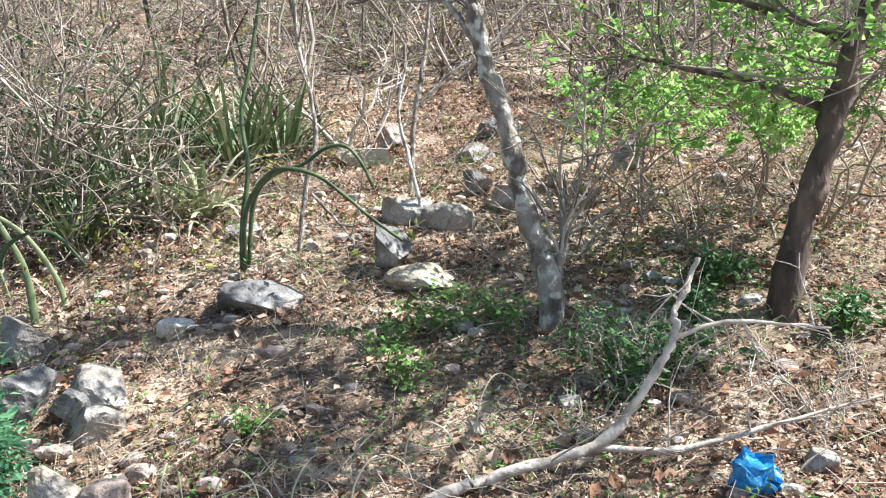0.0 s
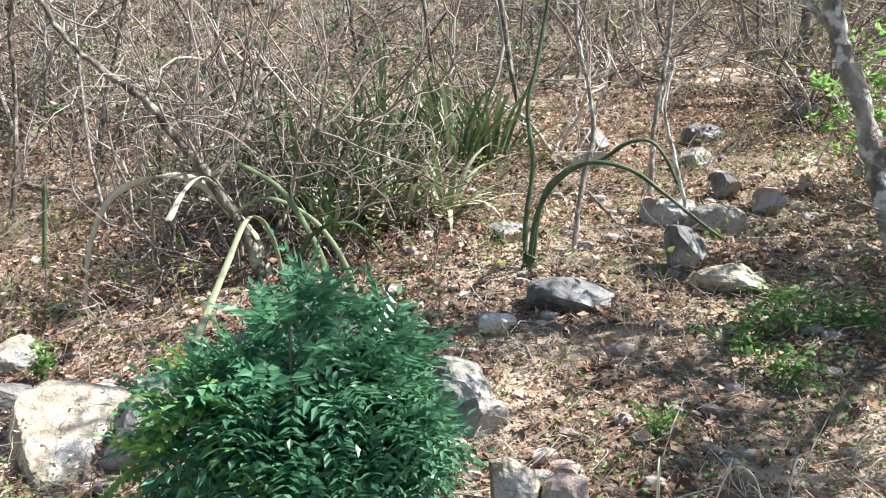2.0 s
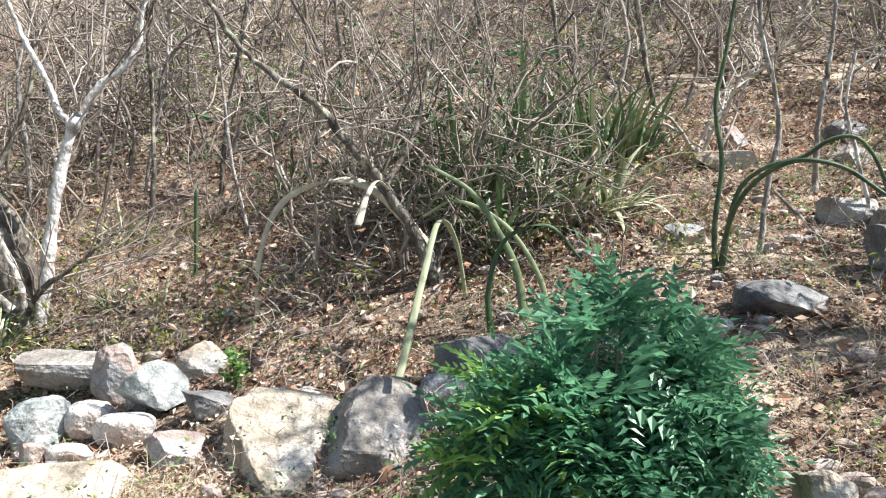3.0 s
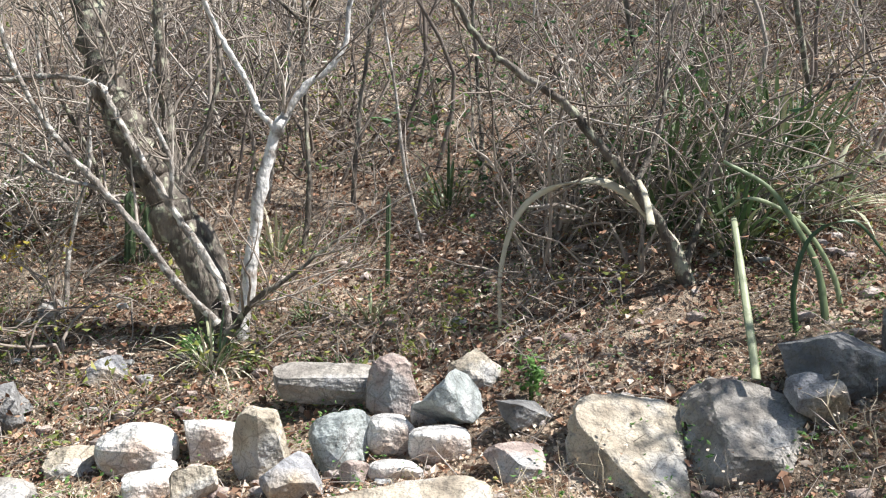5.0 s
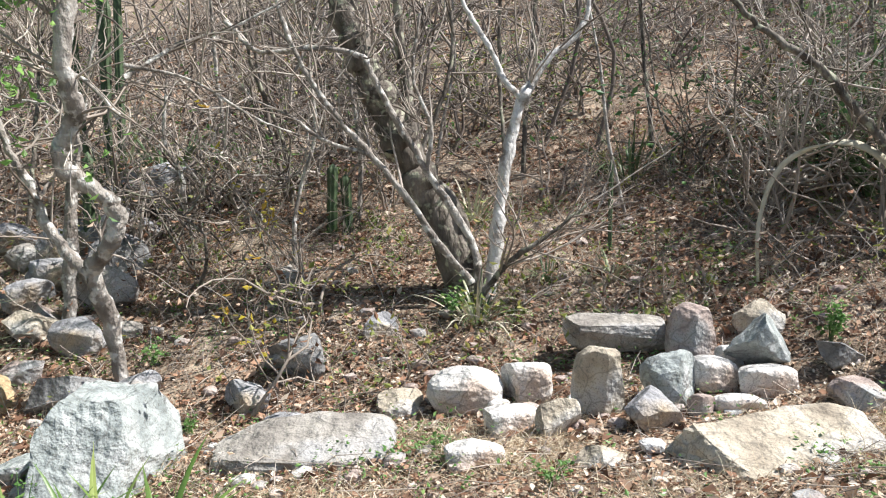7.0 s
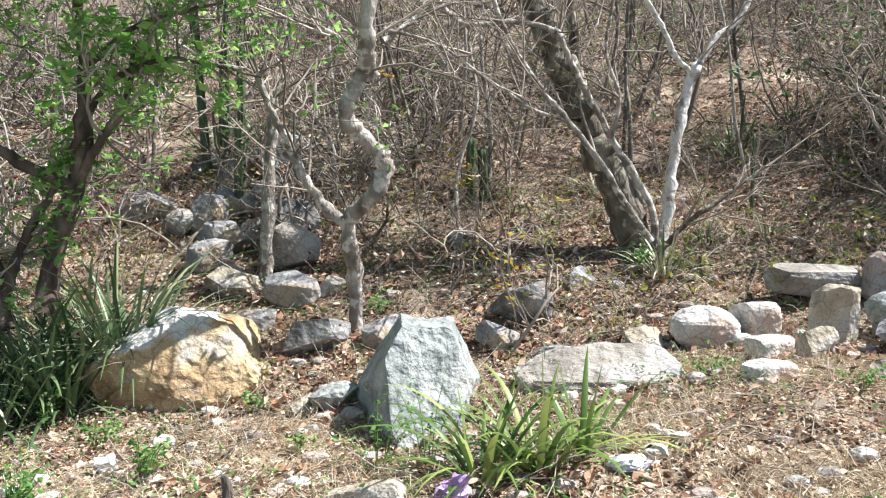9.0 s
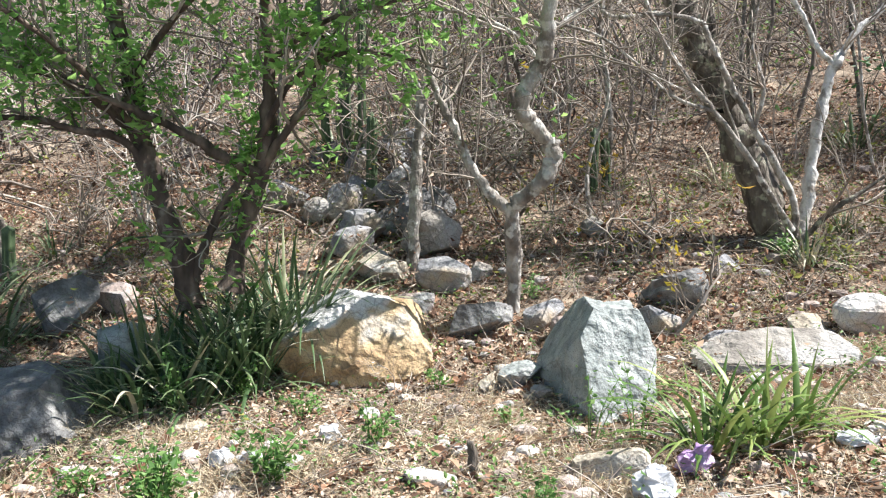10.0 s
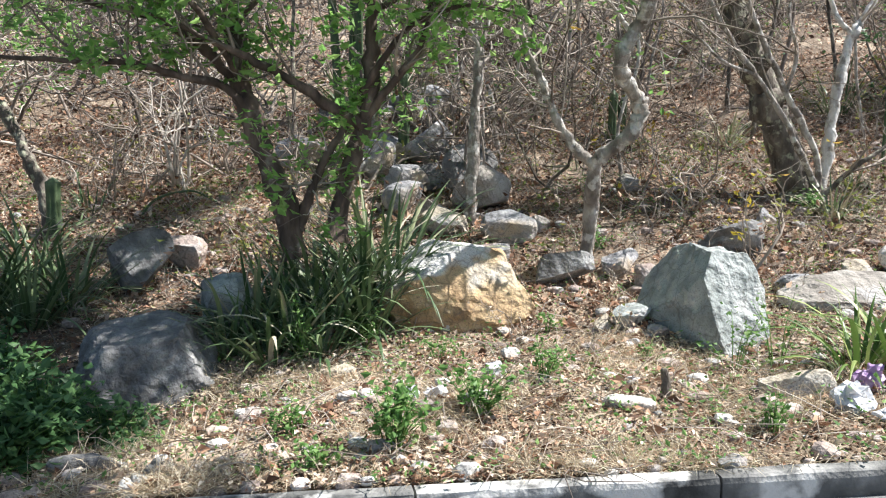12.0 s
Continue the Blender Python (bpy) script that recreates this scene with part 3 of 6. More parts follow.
    # x, y, width, depth, height, material, sink, lean, label
    pile = [
        (-5.50, 6.62, 0.37, 0.34, 0.42, ROCK_PINK, 0.12, 10, "angular grey rock in the rock pile"),
        (-5.12, 6.25, 0.50, 0.36, 0.40, ROCK_BLUE, 0.10, 24, "wedge-shaped blue-grey and rust rock in the rock pile"),
        (-4.92, 6.75, 0.36, 0.34, 0.30, ROCK_TAN, 0.25, 5, "dull brown rock at the back of the rock pile"),
        (-4.64, 6.05, 0.46, 0.26, 0.24, ROCK_DARK, 0.2, 18, "dark tilted slab of rock beside a green sprout"),
        (-5.84, 6.05, 0.40, 0.36, 0.36, ROCK_BLUE, 0.1, -12, "blue-grey split rock in the rock pile"),
        (-5.52, 6.15, 0.35, 0.26, 0.24, ROCK_WHITE, 0.15, 8, "pale grey rock in the rock pile"),
        (-5.22, 5.95, 0.38, 0.24, 0.20, ROCK_WHITE, 0.15, 0, "white flattish rock in the rock pile"),
        (-4.82, 5.62, 0.44, 0.34, 0.30, ROCK_PINK, 0.25, 6, "pinkish brown rock beside the tan boulder"),
        (-6.34, 6.00, 0.40, 0.32, 0.48, ROCK_TAN, 0.1, 8, "tall cream rock standing in the rock pile"),
        (-7.05, 6.22, 0.16, 0.13, 0.12, ROCK_WHITE, 0.15, -4, "small pale stone on dry leaf litter"),
        (-6.82, 6.45, 0.36, 0.34, 0.30, ROCK_WHITE, 0.12, 0, "round pale rock beside the white one"),
        (-6.10, 5.62, 0.38, 0.34, 0.30, ROCK_GREY, 0.12, -6, "rounded grey rock in the rock pile"),
        (-5.75, 5.72, 0.20, 0.16, 0.16, ROCK_PINK, 0.15, 10, "small brown stone in the rock pile"),
        (-5.50, 5.75, 0.34, 0.20, 0.13, ROCK_WHITE, 0.2, 0, "flat cream stone in the rock pile"),
        (-5.30, 6.40, 0.20, 0.16, 0.15, ROCK_WHITE, 0.15, 0, "small pale stone between larger rocks"),
        (-8.72, 7.30, 0.60, 0.36, 0.28, ROCK_DARK, 0.2, -8, "dark grey rock under the brush"),
        (-8.55, 6.22, 0.40, 0.30, 0.24, ROCK_GREY, 0.3, 0, "grey rock beside a low slab"),
        (-7.95, 7.70, 0.32, 0.28, 0.24, ROCK_GREY, 0.2, 0, "grey rock in the shade of a tree"),
        (-6.72, 5.70, 0.26, 0.22, 0.26, ROCK_TAN, 0.15, 0, "small cream rock at the front of the pile"),
        (-7.02, 5.85, 0.40, 0.24, 0.20, ROCK_WHITE, 0.2, 0, "pale flat stone at the front of the pile"),
        (-7.74, 6.45, 0.36, 0.26, 0.20, ROCK_TAN, 0.25, 0, "tan stone half buried in litter"),
        (-3.02, 5.42, 0.30, 0.28, 0.30, ROCK_GREY, 0.15, 0, "round grey stone beside a boulder"),
        (-7.30, 5.35, 0.34, 0.26, 0.16, ROCK_WHITE, 0.25, 0, "pale stone in dry grass"),
        (-6.60, 5.10, 0.30, 0.24, 0.14, ROCK_TAN, 0.25, 0, "tan stone in dry grass"),
        # The shadow over this flat rock is put into its dark material.
        (-0.72, 6.02, 0.60, 0.40, 0.26, ROCK_DARK, 0.32, 0, "flat grey rock in leaf litter, its shade put into a dark colour"),
        (0.24, 6.45, 0.36, 0.34, 0.38, ROCK_DARK, 0.15, 6, "dark grey upright rock on the slope"),
        (0.50, 6.12, 0.60, 0.40, 0.26, ROCK_TAN, 0.38, 0, "pale rock half buried on the slope"),
        (-1.58, 5.02, 0.42, 0.36, 0.26, ROCK_DULL, 0.25, 10, "grey slab-like rock beside the green bush"),
        (-1.52, 4.66, 0.34, 0.28, 0.22, ROCK_DULL, 0.2, 0, "grey rock beside the green bush"),
        (-1.44, 3.86, 0.26, 0.24, 0.40, ROCK_TAN, 0.15, 0, "upright tan rock beside the green bush"),
        (-1.18, 3.78, 0.24, 0.20, 0.26, ROCK_PINK, 0.2, 0, "brownish rock beside a tan one"),
        (-1.28, 5.74, 0.24, 0.16, 0.14, ROCK_WHITE, 0.2, 0, "small cream stone in leaf litter"),
        (0.80, 7.26, 0.50, 0.36, 0.34, ROCK_DULL, 0.35, 0, "brown rock on the bare slope"),
        (1.45, 7.60, 0.34, 0.28, 0.28, ROCK_PINK, 0.2, 0, "angular brown rock on the bare slope"),
        (1.17, 8.10, 0.32, 0.26, 0.28, ROCK_DARK, 0.2, 12, "dark angular rock on the bare slope"),
        (0.44, 10.4, 0.42, 0.34, 0.36, ROCK_PINK, 0.2, 0, "brown rock high on the slope"),
        (1.85, 10.4, 0.62, 0.44, 0.36, ROCK_DARK, 0.25, 0, "dark rock high on the slope"),
        (-1.02, 7.35, 0.32, 0.24, 0.20, ROCK_GREY, 0.25, 0, "grey rock in leaf litter"),
        (2.93, 8.50, 0.42, 0.36, 0.42, ROCK_DARK, 0.2, 0, "dark rock under green leaves"),
        (3.25, 10.8, 0.52, 0.40, 0.36, ROCK_PINK, 0.2, 0, "brown rock high on the slope"),
        (2.00, 8.10, 0.26, 0.22, 0.24, ROCK_PINK, 0.2, 0, "grey rock on the bare slope"),
        (-2.04, 5.06, 0.34, 0.30, 0.36, ROCK_DARK, 0.2, 0, "dark brown rock in leaf litter"),
        (-1.72, 4.88, 0.30, 0.24, 0.22, ROCK_DARK, 0.2, 0, "grey rock in leaf litter"),
        (0.12, 9.58, 0.70, 0.44, 0.30, ROCK_TAN, 0.2, 0, "flat tan rock on the bare slope"),
        (1.35, 9.30, 0.44, 0.34, 0.26, ROCK_DULL, 0.2, 0, "tan rock on the bare slope"),
        (2.15, 3.50, 0.18, 0.14, 0.12, ROCK_DULL, 0.25, 0, "grey stone beside the dead branch"),
        (-13.52, 6.85, 0.50, 0.42, 0.50, ROCK_BLUE, 0.15, -14, "blue-grey banded rock beside the bromeliads"),
        (-14.35, 7.90, 0.62, 0.50, 0.56, ROCK_DARK, 0.15, 0, "dark rounded rock in tree shade"),
        (-13.95, 8.14, 0.38, 0.30, 0.34, ROCK_PINK, 0.15, 10, "pinkish leaning rock in tree shade"),
        (-10.70, 8.02, 0.56, 0.40, 0.36, ROCK_GREY, 0.15, 8, "grey rock behind the ochre boulder"),
        (-11.36, 8.38, 0.60, 0.42, 0.34, ROCK_TAN, 0.15, 0, "tan rock at the foot of a straight trunk"),
        (-11.05, 7.62, 0.46, 0.36, 0.24, ROCK_PINK, 0.2, 0, "pinkish flat rock behind the ochre boulder"),
        (-10.80, 9.35, 0.62, 0.50, 0.64, ROCK_DARK, 0.15, 8, "dark angular rock uphill of the trunk"),
        (-10.95, 11.6, 1.10, 0.80, 0.75, ROCK_GREY, 0.2, 14, "large grey slab-like rock uphill"),
        (-11.56, 9.48, 0.54, 0.42, 0.40, ROCK_GREY, 0.2, 0, "grey rock uphill of the boulder"),
        (-11.66, 11.3, 0.56, 0.46, 0.60, ROCK_GREY, 0.15, 0, "grey rock under the cacti"),
        (-10.50, 7.06, 0.62, 0.44, 0.36, ROCK_DARK, 0.2, 0, "dark grey rock at the foot of a crooked trunk"),
        (-9.88, 7.05, 0.36, 0.30, 0.30, ROCK_GREY, 0.2, 0, "grey rock at the foot of a crooked trunk"),
        (-10.33, 5.95, 0.36, 0.28, 0.24, ROCK_BLUE, 0.2, 10, "small blue-grey rock on leaf litter"),
        (-10.52, 5.95, 0.18, 0.16, 0.16, ROCK_TAN, 0.2, 0, "small tan stone on leaf litter"),
        (-9.72, 6.78, 0.34, 0.28, 0.24, ROCK_PINK, 0.2, 0, "pinkish rock behind the blue-grey boulder"),
        (-8.60, 7.20, 0.46, 0.40, 0.40, ROCK_DARK, 0.15, 8, "dark rock with a pale top under the brush"),
        (-8.95, 6.75, 0.36, 0.30, 0.26, ROCK_GREY, 0.2, 0, "grey rock under the brush"),
        (-10.14, 4.06, 0.38, 0.24, 0.20, ROCK_TAN, 0.15, 0, "cream flat-topped rock beside the bromeliad"),
        (-11.42, 5.56, 0.14, 0.12, 0.10, ROCK_WHITE, 0.2, 0, "small pale stone on leaf litter"),
        (-11.92, 4.66, 0.16, 0.12, 0.09, ROCK_GREY, 0.2, 0, "small grey stone on leaf litter"),
        (-11.08, 4.26, 0.28, 0.18, 0.08, ROCK_WHITE, 0.3, 0, "flat pale stone in dry grass"),
        (-12.66, 5.68, 0.24, 0.18, 0.10, ROCK_TAN, 0.3, 0, "flat tan stone in dry grass"),
        (-11.62, 9.05, 0.50, 0.42, 0.36, ROCK_GREY, 0.15, -8, "grey angular rock uphill of the ochre boulder"),
        (-10.78, 8.90, 0.60, 0.50, 0.52, ROCK_DULL, 0.15, 10, "angular brown-grey rock behind the straight trunk"),
        (-10.98, 10.3, 0.85, 0.62, 0.62, ROCK_GREY, 0.15, 16, "tilted grey slab of rock uphill"),
        (-11.78, 10.1, 0.48, 0.42, 0.48, ROCK_GREY, 0.15, 6, "grey rock beside the cacti"),
        (-12.15, 10.1, 0.42, 0.36, 0.34, ROCK_DULL, 0.15, 0, "brown-grey rock beside the cacti"),
        (-11.36, 8.72, 0.40, 0.30, 0.26, ROCK_PINK, 0.2, 6, "pinkish rock at the foot of the straight trunk"),
        (-10.35, 8.15, 0.30, 0.24, 0.20, ROCK_DULL, 0.2, 0, "small brown-grey rock in leaf litter"),
        (-11.15, 9.55, 0.44, 0.36, 0.34, ROCK_DARK, 0.15, 8, "dark rock in the uphill rock pile"),
        (-8.98, 9.0, 0.30, 0.26, 0.24, ROCK_DULL, 0.2, 0, "brown-grey rock in leaf litter"),
        (0.45, 7.56, 0.46, 0.36, 0.34, ROCK_DULL, 0.2, 8, "brown-grey angular rock on the slope"),
        (-2.30, 5.70, 0.42, 0.34, 0.40, ROCK_DULL, 0.2, 0, "brown rock beside the green bush"),
        (-12.58, 10.8, 0.95, 0.60, 0.45, ROCK_GREY, 0.2, 0, "low grey rock uphill of the tree"),
        (-12.10, 12.3, 0.60, 0.50, 0.50, ROCK_DARK, 0.2, 0, "dark rock under the cacti"),
        (-11.55, 10.3, 0.50, 0.40, 0.52, ROCK_GREY, 0.2, 0, "grey rock at the foot of a cactus"),
    ]
    for k, (x, y, w, d, h, mat, sink, lean, label) in enumerate(pile):
        stone("rock", x, y, (w * 1.08, d * 1.08, h * 1.1), mat, label, (k * 47) % 50 - 25, (0, lean), sink, 100 + k, 3 if mat is ROCK_WHITE else 5 + k % 4, 0.018 if mat is ROCK_WHITE else 0.024, 4, "rock", 0.84 if mat is ROCK_WHITE else 0.60)


boulders()


# ---- trees ----
def tree(label, limbs, mat, seed, twig_n=14, twig_len=0.9, crown=None, leaf_n=0, leaf_size=0.05, depth=2, twig_r=0.011, from_u=0.45, spread=0.7, category="tree", limb_sides=12, name="tree", high=2.2):
    """limbs: (points, base radius, end radius). Fine branches grow from the upper part of every limb."""
    rng = np.random.default_rng(seed)
    foot = Vector(limbs[0][0][0])
    base = tagged(new(name), label, category)
    base.location = foot
    grown = []
    for k, (pts, r0, r1) in enumerate(limbs):
        pts = [Vector(p) - foot for p in pts]
        if k == 0:
            pts[0] = pts[0] - Vector((0, 0, 0.12))
        s, line, r = limb_shape(pts, r0, r1, rng, limb_sides)
        limb = part("trunk" if k == 0 else "limb", s, mat, base)
        tips, twigs = [], Shape()
        n = int(twig_n * (0.6 + 0.4 * len(pts) / 5))
        for _ in range(n):
            i = int(len(line) * rng.uniform(from_u if k == 0 else 0.25, 0.999))
            w = (line[min(i + 1, len(line) - 1)] - line[max(i - 1, 0)])
            w = w / (np.linalg.norm(w) + 1e-9) * 0.5 + rng.normal(0, spread, 3) + np.array((0, 0, 0.35))
            sprout(twigs, rng, line[i], w / np.linalg.norm(w), twig_len * rng.uniform(0.5, 1.3), min(twig_r * rng.uniform(0.7, 1.5), r[i] * 0.7), depth, tips)
        if twigs.n:
            tagged(part("twigwork", twigs, TWIG, limb), kind="stuff")
        grown.append((limb, np.array([p for p, _ in tips])))
    if leaf_n:
        # upper limbs, mostly out of view, get most leaves so that they cast shade
        load = [len(t) * (high if t[:, 2].mean() > 2.7 else 0.65) for _, t in grown]
        for (limb, t), w in zip(grown, load):
            m = int(leaf_n * w / sum(load))
            c = t[rng.integers(0, len(t), m)] + rng.normal(0, 0.055, (m, 3))
            s = Shape()
            leaf_cards(s, rng, c, leaf_size)
            tagged(part("foliage", s, crown, limb, "fresh bright green leaves", False), kind="stuff")
    return base


def trees():
    # leaning trunk with dappled bark
    tree("leaning pale grey tree trunk with patchy bark on the slope", [
        ([(1.30, 5.23, 0.71), (1.27, 5.27, 1.21), (1.18, 5.30, 1.44), (1.07, 5.36, 1.85), (1.01, 5.39, 2.15), (0.91, 5.43, 2.46), (0.82, 5.48, 2.76), (0.75, 5.51, 3.07), (0.66, 5.56, 3.52), (0.54, 5.63, 4.29)], 0.082, 0.045),
        ([(1.28, 5.26, 1.09), (1.34, 5.27, 1.31), (1.37, 5.28, 1.48), (1.35, 5.31, 1.80)], 0.04, 0.02),
        ([(0.66, 5.56, 3.52), (1.03, 5.74, 4.08), (1.57, 5.63, 4.62), (2.11, 5.41, 5.05)], 0.035, 0.015),
        # Two bare limbs out of view, added to dapple the boulders with shade.
        ([(0.56, 5.63, 4.18), (-0.17, 5.52, 4.62), (-1.03, 5.52, 4.83), (-2.01, 5.74, 4.94)], 0.04, 0.014),
        ([(0.54, 5.63, 4.29), (-0.06, 6.06, 4.83), (-0.82, 6.39, 5.05), (-1.69, 6.71, 5.16)], 0.036, 0.014),
        ([(0.82, 5.48, 2.76), (0.48, 5.74, 3.21), (0.05, 5.95, 3.42), (-0.49, 6.17, 3.86)], 0.028, 0.012)], BARK_GREY, 1, 14, 0.9, from_u=0.7)
    # dark tree with green leaves
    tree("dark tree trunk with bright green leaves above brush", [
        ([(2.81, 5.03, 0.90), (2.89, 5.07, 1.44), (3.01, 5.09, 1.82), (3.16, 5.12, 2.30), (3.29, 5.15, 2.75), (3.41, 5.17, 3.05), (3.6, 5.2, 3.7), (3.7, 5.2, 4.5)], 0.10, 0.06),
        ([(3.29, 5.15, 2.75), (3.1, 5.6, 3.0), (2.8, 6.0, 3.2), (2.6, 6.3, 3.3)], 0.035, 0.015),
        ([(3.16, 5.12, 2.30), (2.8, 5.6, 2.55), (2.4, 6.0, 2.7), (2.1, 6.2, 2.8)], 0.03, 0.012),
        # The next five limbs are out of view, added to shade the verge.
        ([(3.7, 5.2, 4.3), (4.0, 4.2, 5.0), (3.8, 3.3, 5.2), (3.2, 2.7, 5.3)], 0.04, 0.015),
        ([(3.6, 5.2, 3.7), (4.4, 4.4, 4.3), (4.8, 3.6, 4.6), (4.6, 2.9, 4.8)], 0.04, 0.015),
        ([(3.6, 5.2, 3.9), (3.2, 4.1, 4.5), (2.6, 3.2, 4.9), (1.8, 2.7, 5.1)], 0.04, 0.015),
        ([(3.7, 5.2, 4.3), (2.7, 4.7, 4.9), (1.6, 4.2, 5.2), (0.6, 3.7, 5.3)], 0.036, 0.012),
        ([(3.7, 5.2, 4.4), (2.8, 5.2, 5.0), (1.7, 5.0, 5.4), (0.7, 4.6, 5.6)], 0.036, 0.012),
        ([(3.01, 5.09, 1.9), (3.5, 5.6, 2.3), (3.9, 5.9, 2.6), (4.3, 6.0, 3.0)], 0.03, 0.012)], BARK_BROWN, 2, 20, 1.0, TREE_LEAF, 9000, 0.075, from_u=0.4)
    # many-stemmed tree with lichen and a white trunk beside it
    tree("large leaning grey trunk with lichen and bare branches", [
        ([(-7.06, 8.30, 0.30), (-7.21, 8.36, 0.70), (-7.46, 8.36, 1.33), (-7.63, 8.34, 1.70), (-7.84, 8.32, 2.07), (-7.98, 8.34, 2.40), (-8.10, 8.38, 2.70), (-8.30, 8.5, 3.2), (-8.4, 8.6, 3.9)], 0.19, 0.13),
        ([(-7.02, 8.30, 0.45), (-7.21, 8.45, 1.19), (-7.59, 8.60, 1.73), (-7.66, 8.70, 2.33), (-7.74, 8.74, 2.97), (-7.76, 8.77, 3.57)], 0.085, 0.045),
        ([(-7.0, 8.05, 0.45), (-6.75, 7.9, 0.75), (-6.4, 7.85, 1.0), (-6.0, 7.8, 1.3)], 0.035, 0.012),
        ([(-7.59, 8.60, 1.73), (-7.3, 8.7, 2.4), (-7.2, 8.8, 3.0), (-7.3, 8.9, 3.7)], 0.03, 0.012)], BARK_DARK, 3, 15, 1.0, from_u=0.4)
    tree("slender pale grey stems bending out beside the large trunk", [
        ([(-7.02, 8.12, 0.35), (-7.06, 8.10, 0.85), (-7.30, 8.10, 1.28), (-7.50, 8.10, 1.60), (-7.82, 8.10, 2.15), (-8.02, 8.10, 2.54), (-8.10, 8.10, 2.66), (-8.48, 8.10, 2.74), (-9.01, 8.10, 2.70), (-9.33, 8.10, 2.98)], 0.042, 0.02),
        ([(-7.10, 8.05, 0.55), (-7.42, 7.92, 0.94), (-7.67, 7.90, 1.33), (-8.02, 7.90, 1.75), (-8.30, 7.90, 2.07), (-8.61, 7.90, 2.54), (-8.79, 7.90, 2.99), (-8.88, 7.90, 3.39)], 0.036, 0.018),
        ([(-8.02, 7.90, 1.75), (-8.4, 7.88, 1.86), (-8.75, 7.85, 2.1), (-9.1, 7.85, 2.25)], 0.022, 0.008),
        ([(-7.50, 8.10, 1.60), (-7.46, 8.0, 2.0), (-7.62, 7.95, 2.45), (-7.55, 7.9, 3.0)], 0.024, 0.012)], BARK_GREY, 33, 8, 0.8, from_u=0.5)
    tree("slim white forked tree trunk catching the sun", [
        ([(-6.94, 8.20, 0.35), (-6.85, 8.22, 0.89), (-6.79, 8.23, 1.36), (-6.71, 8.24, 1.84), (-6.60, 8.25, 2.20), (-6.49, 8.25, 2.42)], 0.066, 0.048),
        ([(-6.58, 8.25, 2.28), (-6.75, 8.30, 2.47), (-6.83, 8.33, 2.68), (-7.04, 8.36, 3.05), (-7.19, 8.40, 3.36), (-7.4, 8.4, 3.9)], 0.034, 0.018),
        ([(-6.50, 8.25, 2.40), (-6.31, 8.26, 2.68), (-6.12, 8.27, 2.81), (-5.96, 8.28, 3.04), (-5.89, 8.30, 3.46), (-5.7, 8.3, 4.0)], 0.036, 0.018)], BARK_WHITE, 4, 7, 0.8, from_u=0.93)
    # straight post-like trunk
    tree("straight slim pale trunk with a cut top", [
        ([(-11.02, 8.50, -0.03), (-10.98, 8.52, 0.58), (-10.95, 8.54, 1.17), (-10.91, 8.56, 1.77), (-10.91, 8.57, 2.0)], 0.072, 0.05),
        ([(-10.91, 8.56, 1.94), (-10.97, 8.57, 2.12), (-11.17, 8.59, 2.30), (-11.53, 8.63, 2.36), (-11.9, 8.7, 2.6)], 0.022, 0.01),
        ([(-10.91, 8.56, 1.94), (-10.8, 8.6, 2.3), (-10.75, 8.6, 2.7), (-10.6, 8.6, 3.2)], 0.022, 0.01)], BARK_GREY, 5, 5, 0.7, from_u=0.96)
    # crooked pale tree
    tree("crooked pale tree trunk with a sharp elbow and a fork", [
        ([(-10.11, 7.38, -0.16), (-10.13, 7.22, 0.35), (-10.18, 7.02, 0.76), (-10.15, 6.98, 0.84), (-9.98, 6.84, 1.00), (-9.88, 6.77, 1.20), (-9.88, 6.75, 1.29), (-9.96, 6.70, 1.38), (-10.16, 6.58, 1.55), (-10.19, 6.53, 1.66), (-10.14, 6.50, 1.80), (-10.04, 6.44, 1.99), (-10.04, 6.26, 2.26), (-9.99, 6.25, 2.76)], 0.068, 0.062),
        ([(-10.18, 7.02, 0.74), (-10.38, 7.06, 0.93), (-10.54, 7.08, 1.15), (-10.67, 7.10, 1.44), (-10.81, 7.10, 1.71), (-10.94, 7.12, 2.05), (-11.02, 7.2, 2.4)], 0.052, 0.02),
        ([(-9.92, 6.98, 2.0), (-10.2, 7.0, 2.3), (-10.6, 7.0, 2.45), (-11.0, 7.0, 2.5)], 0.022, 0.01),
        ([(-9.88, 7.0, 2.4), (-9.4, 7.1, 2.3), (-8.9, 7.2, 2.0), (-8.5, 7.3, 1.85)], 0.016, 0.006),
        ([(-9.88, 7.0, 2.3), (-9.5, 7.2, 2.6), (-9.1, 7.3, 2.75), (-8.6, 7.3, 3.0)], 0.02, 0.008)], BARK_GREY, 6, 9, 0.9, from_u=0.8)
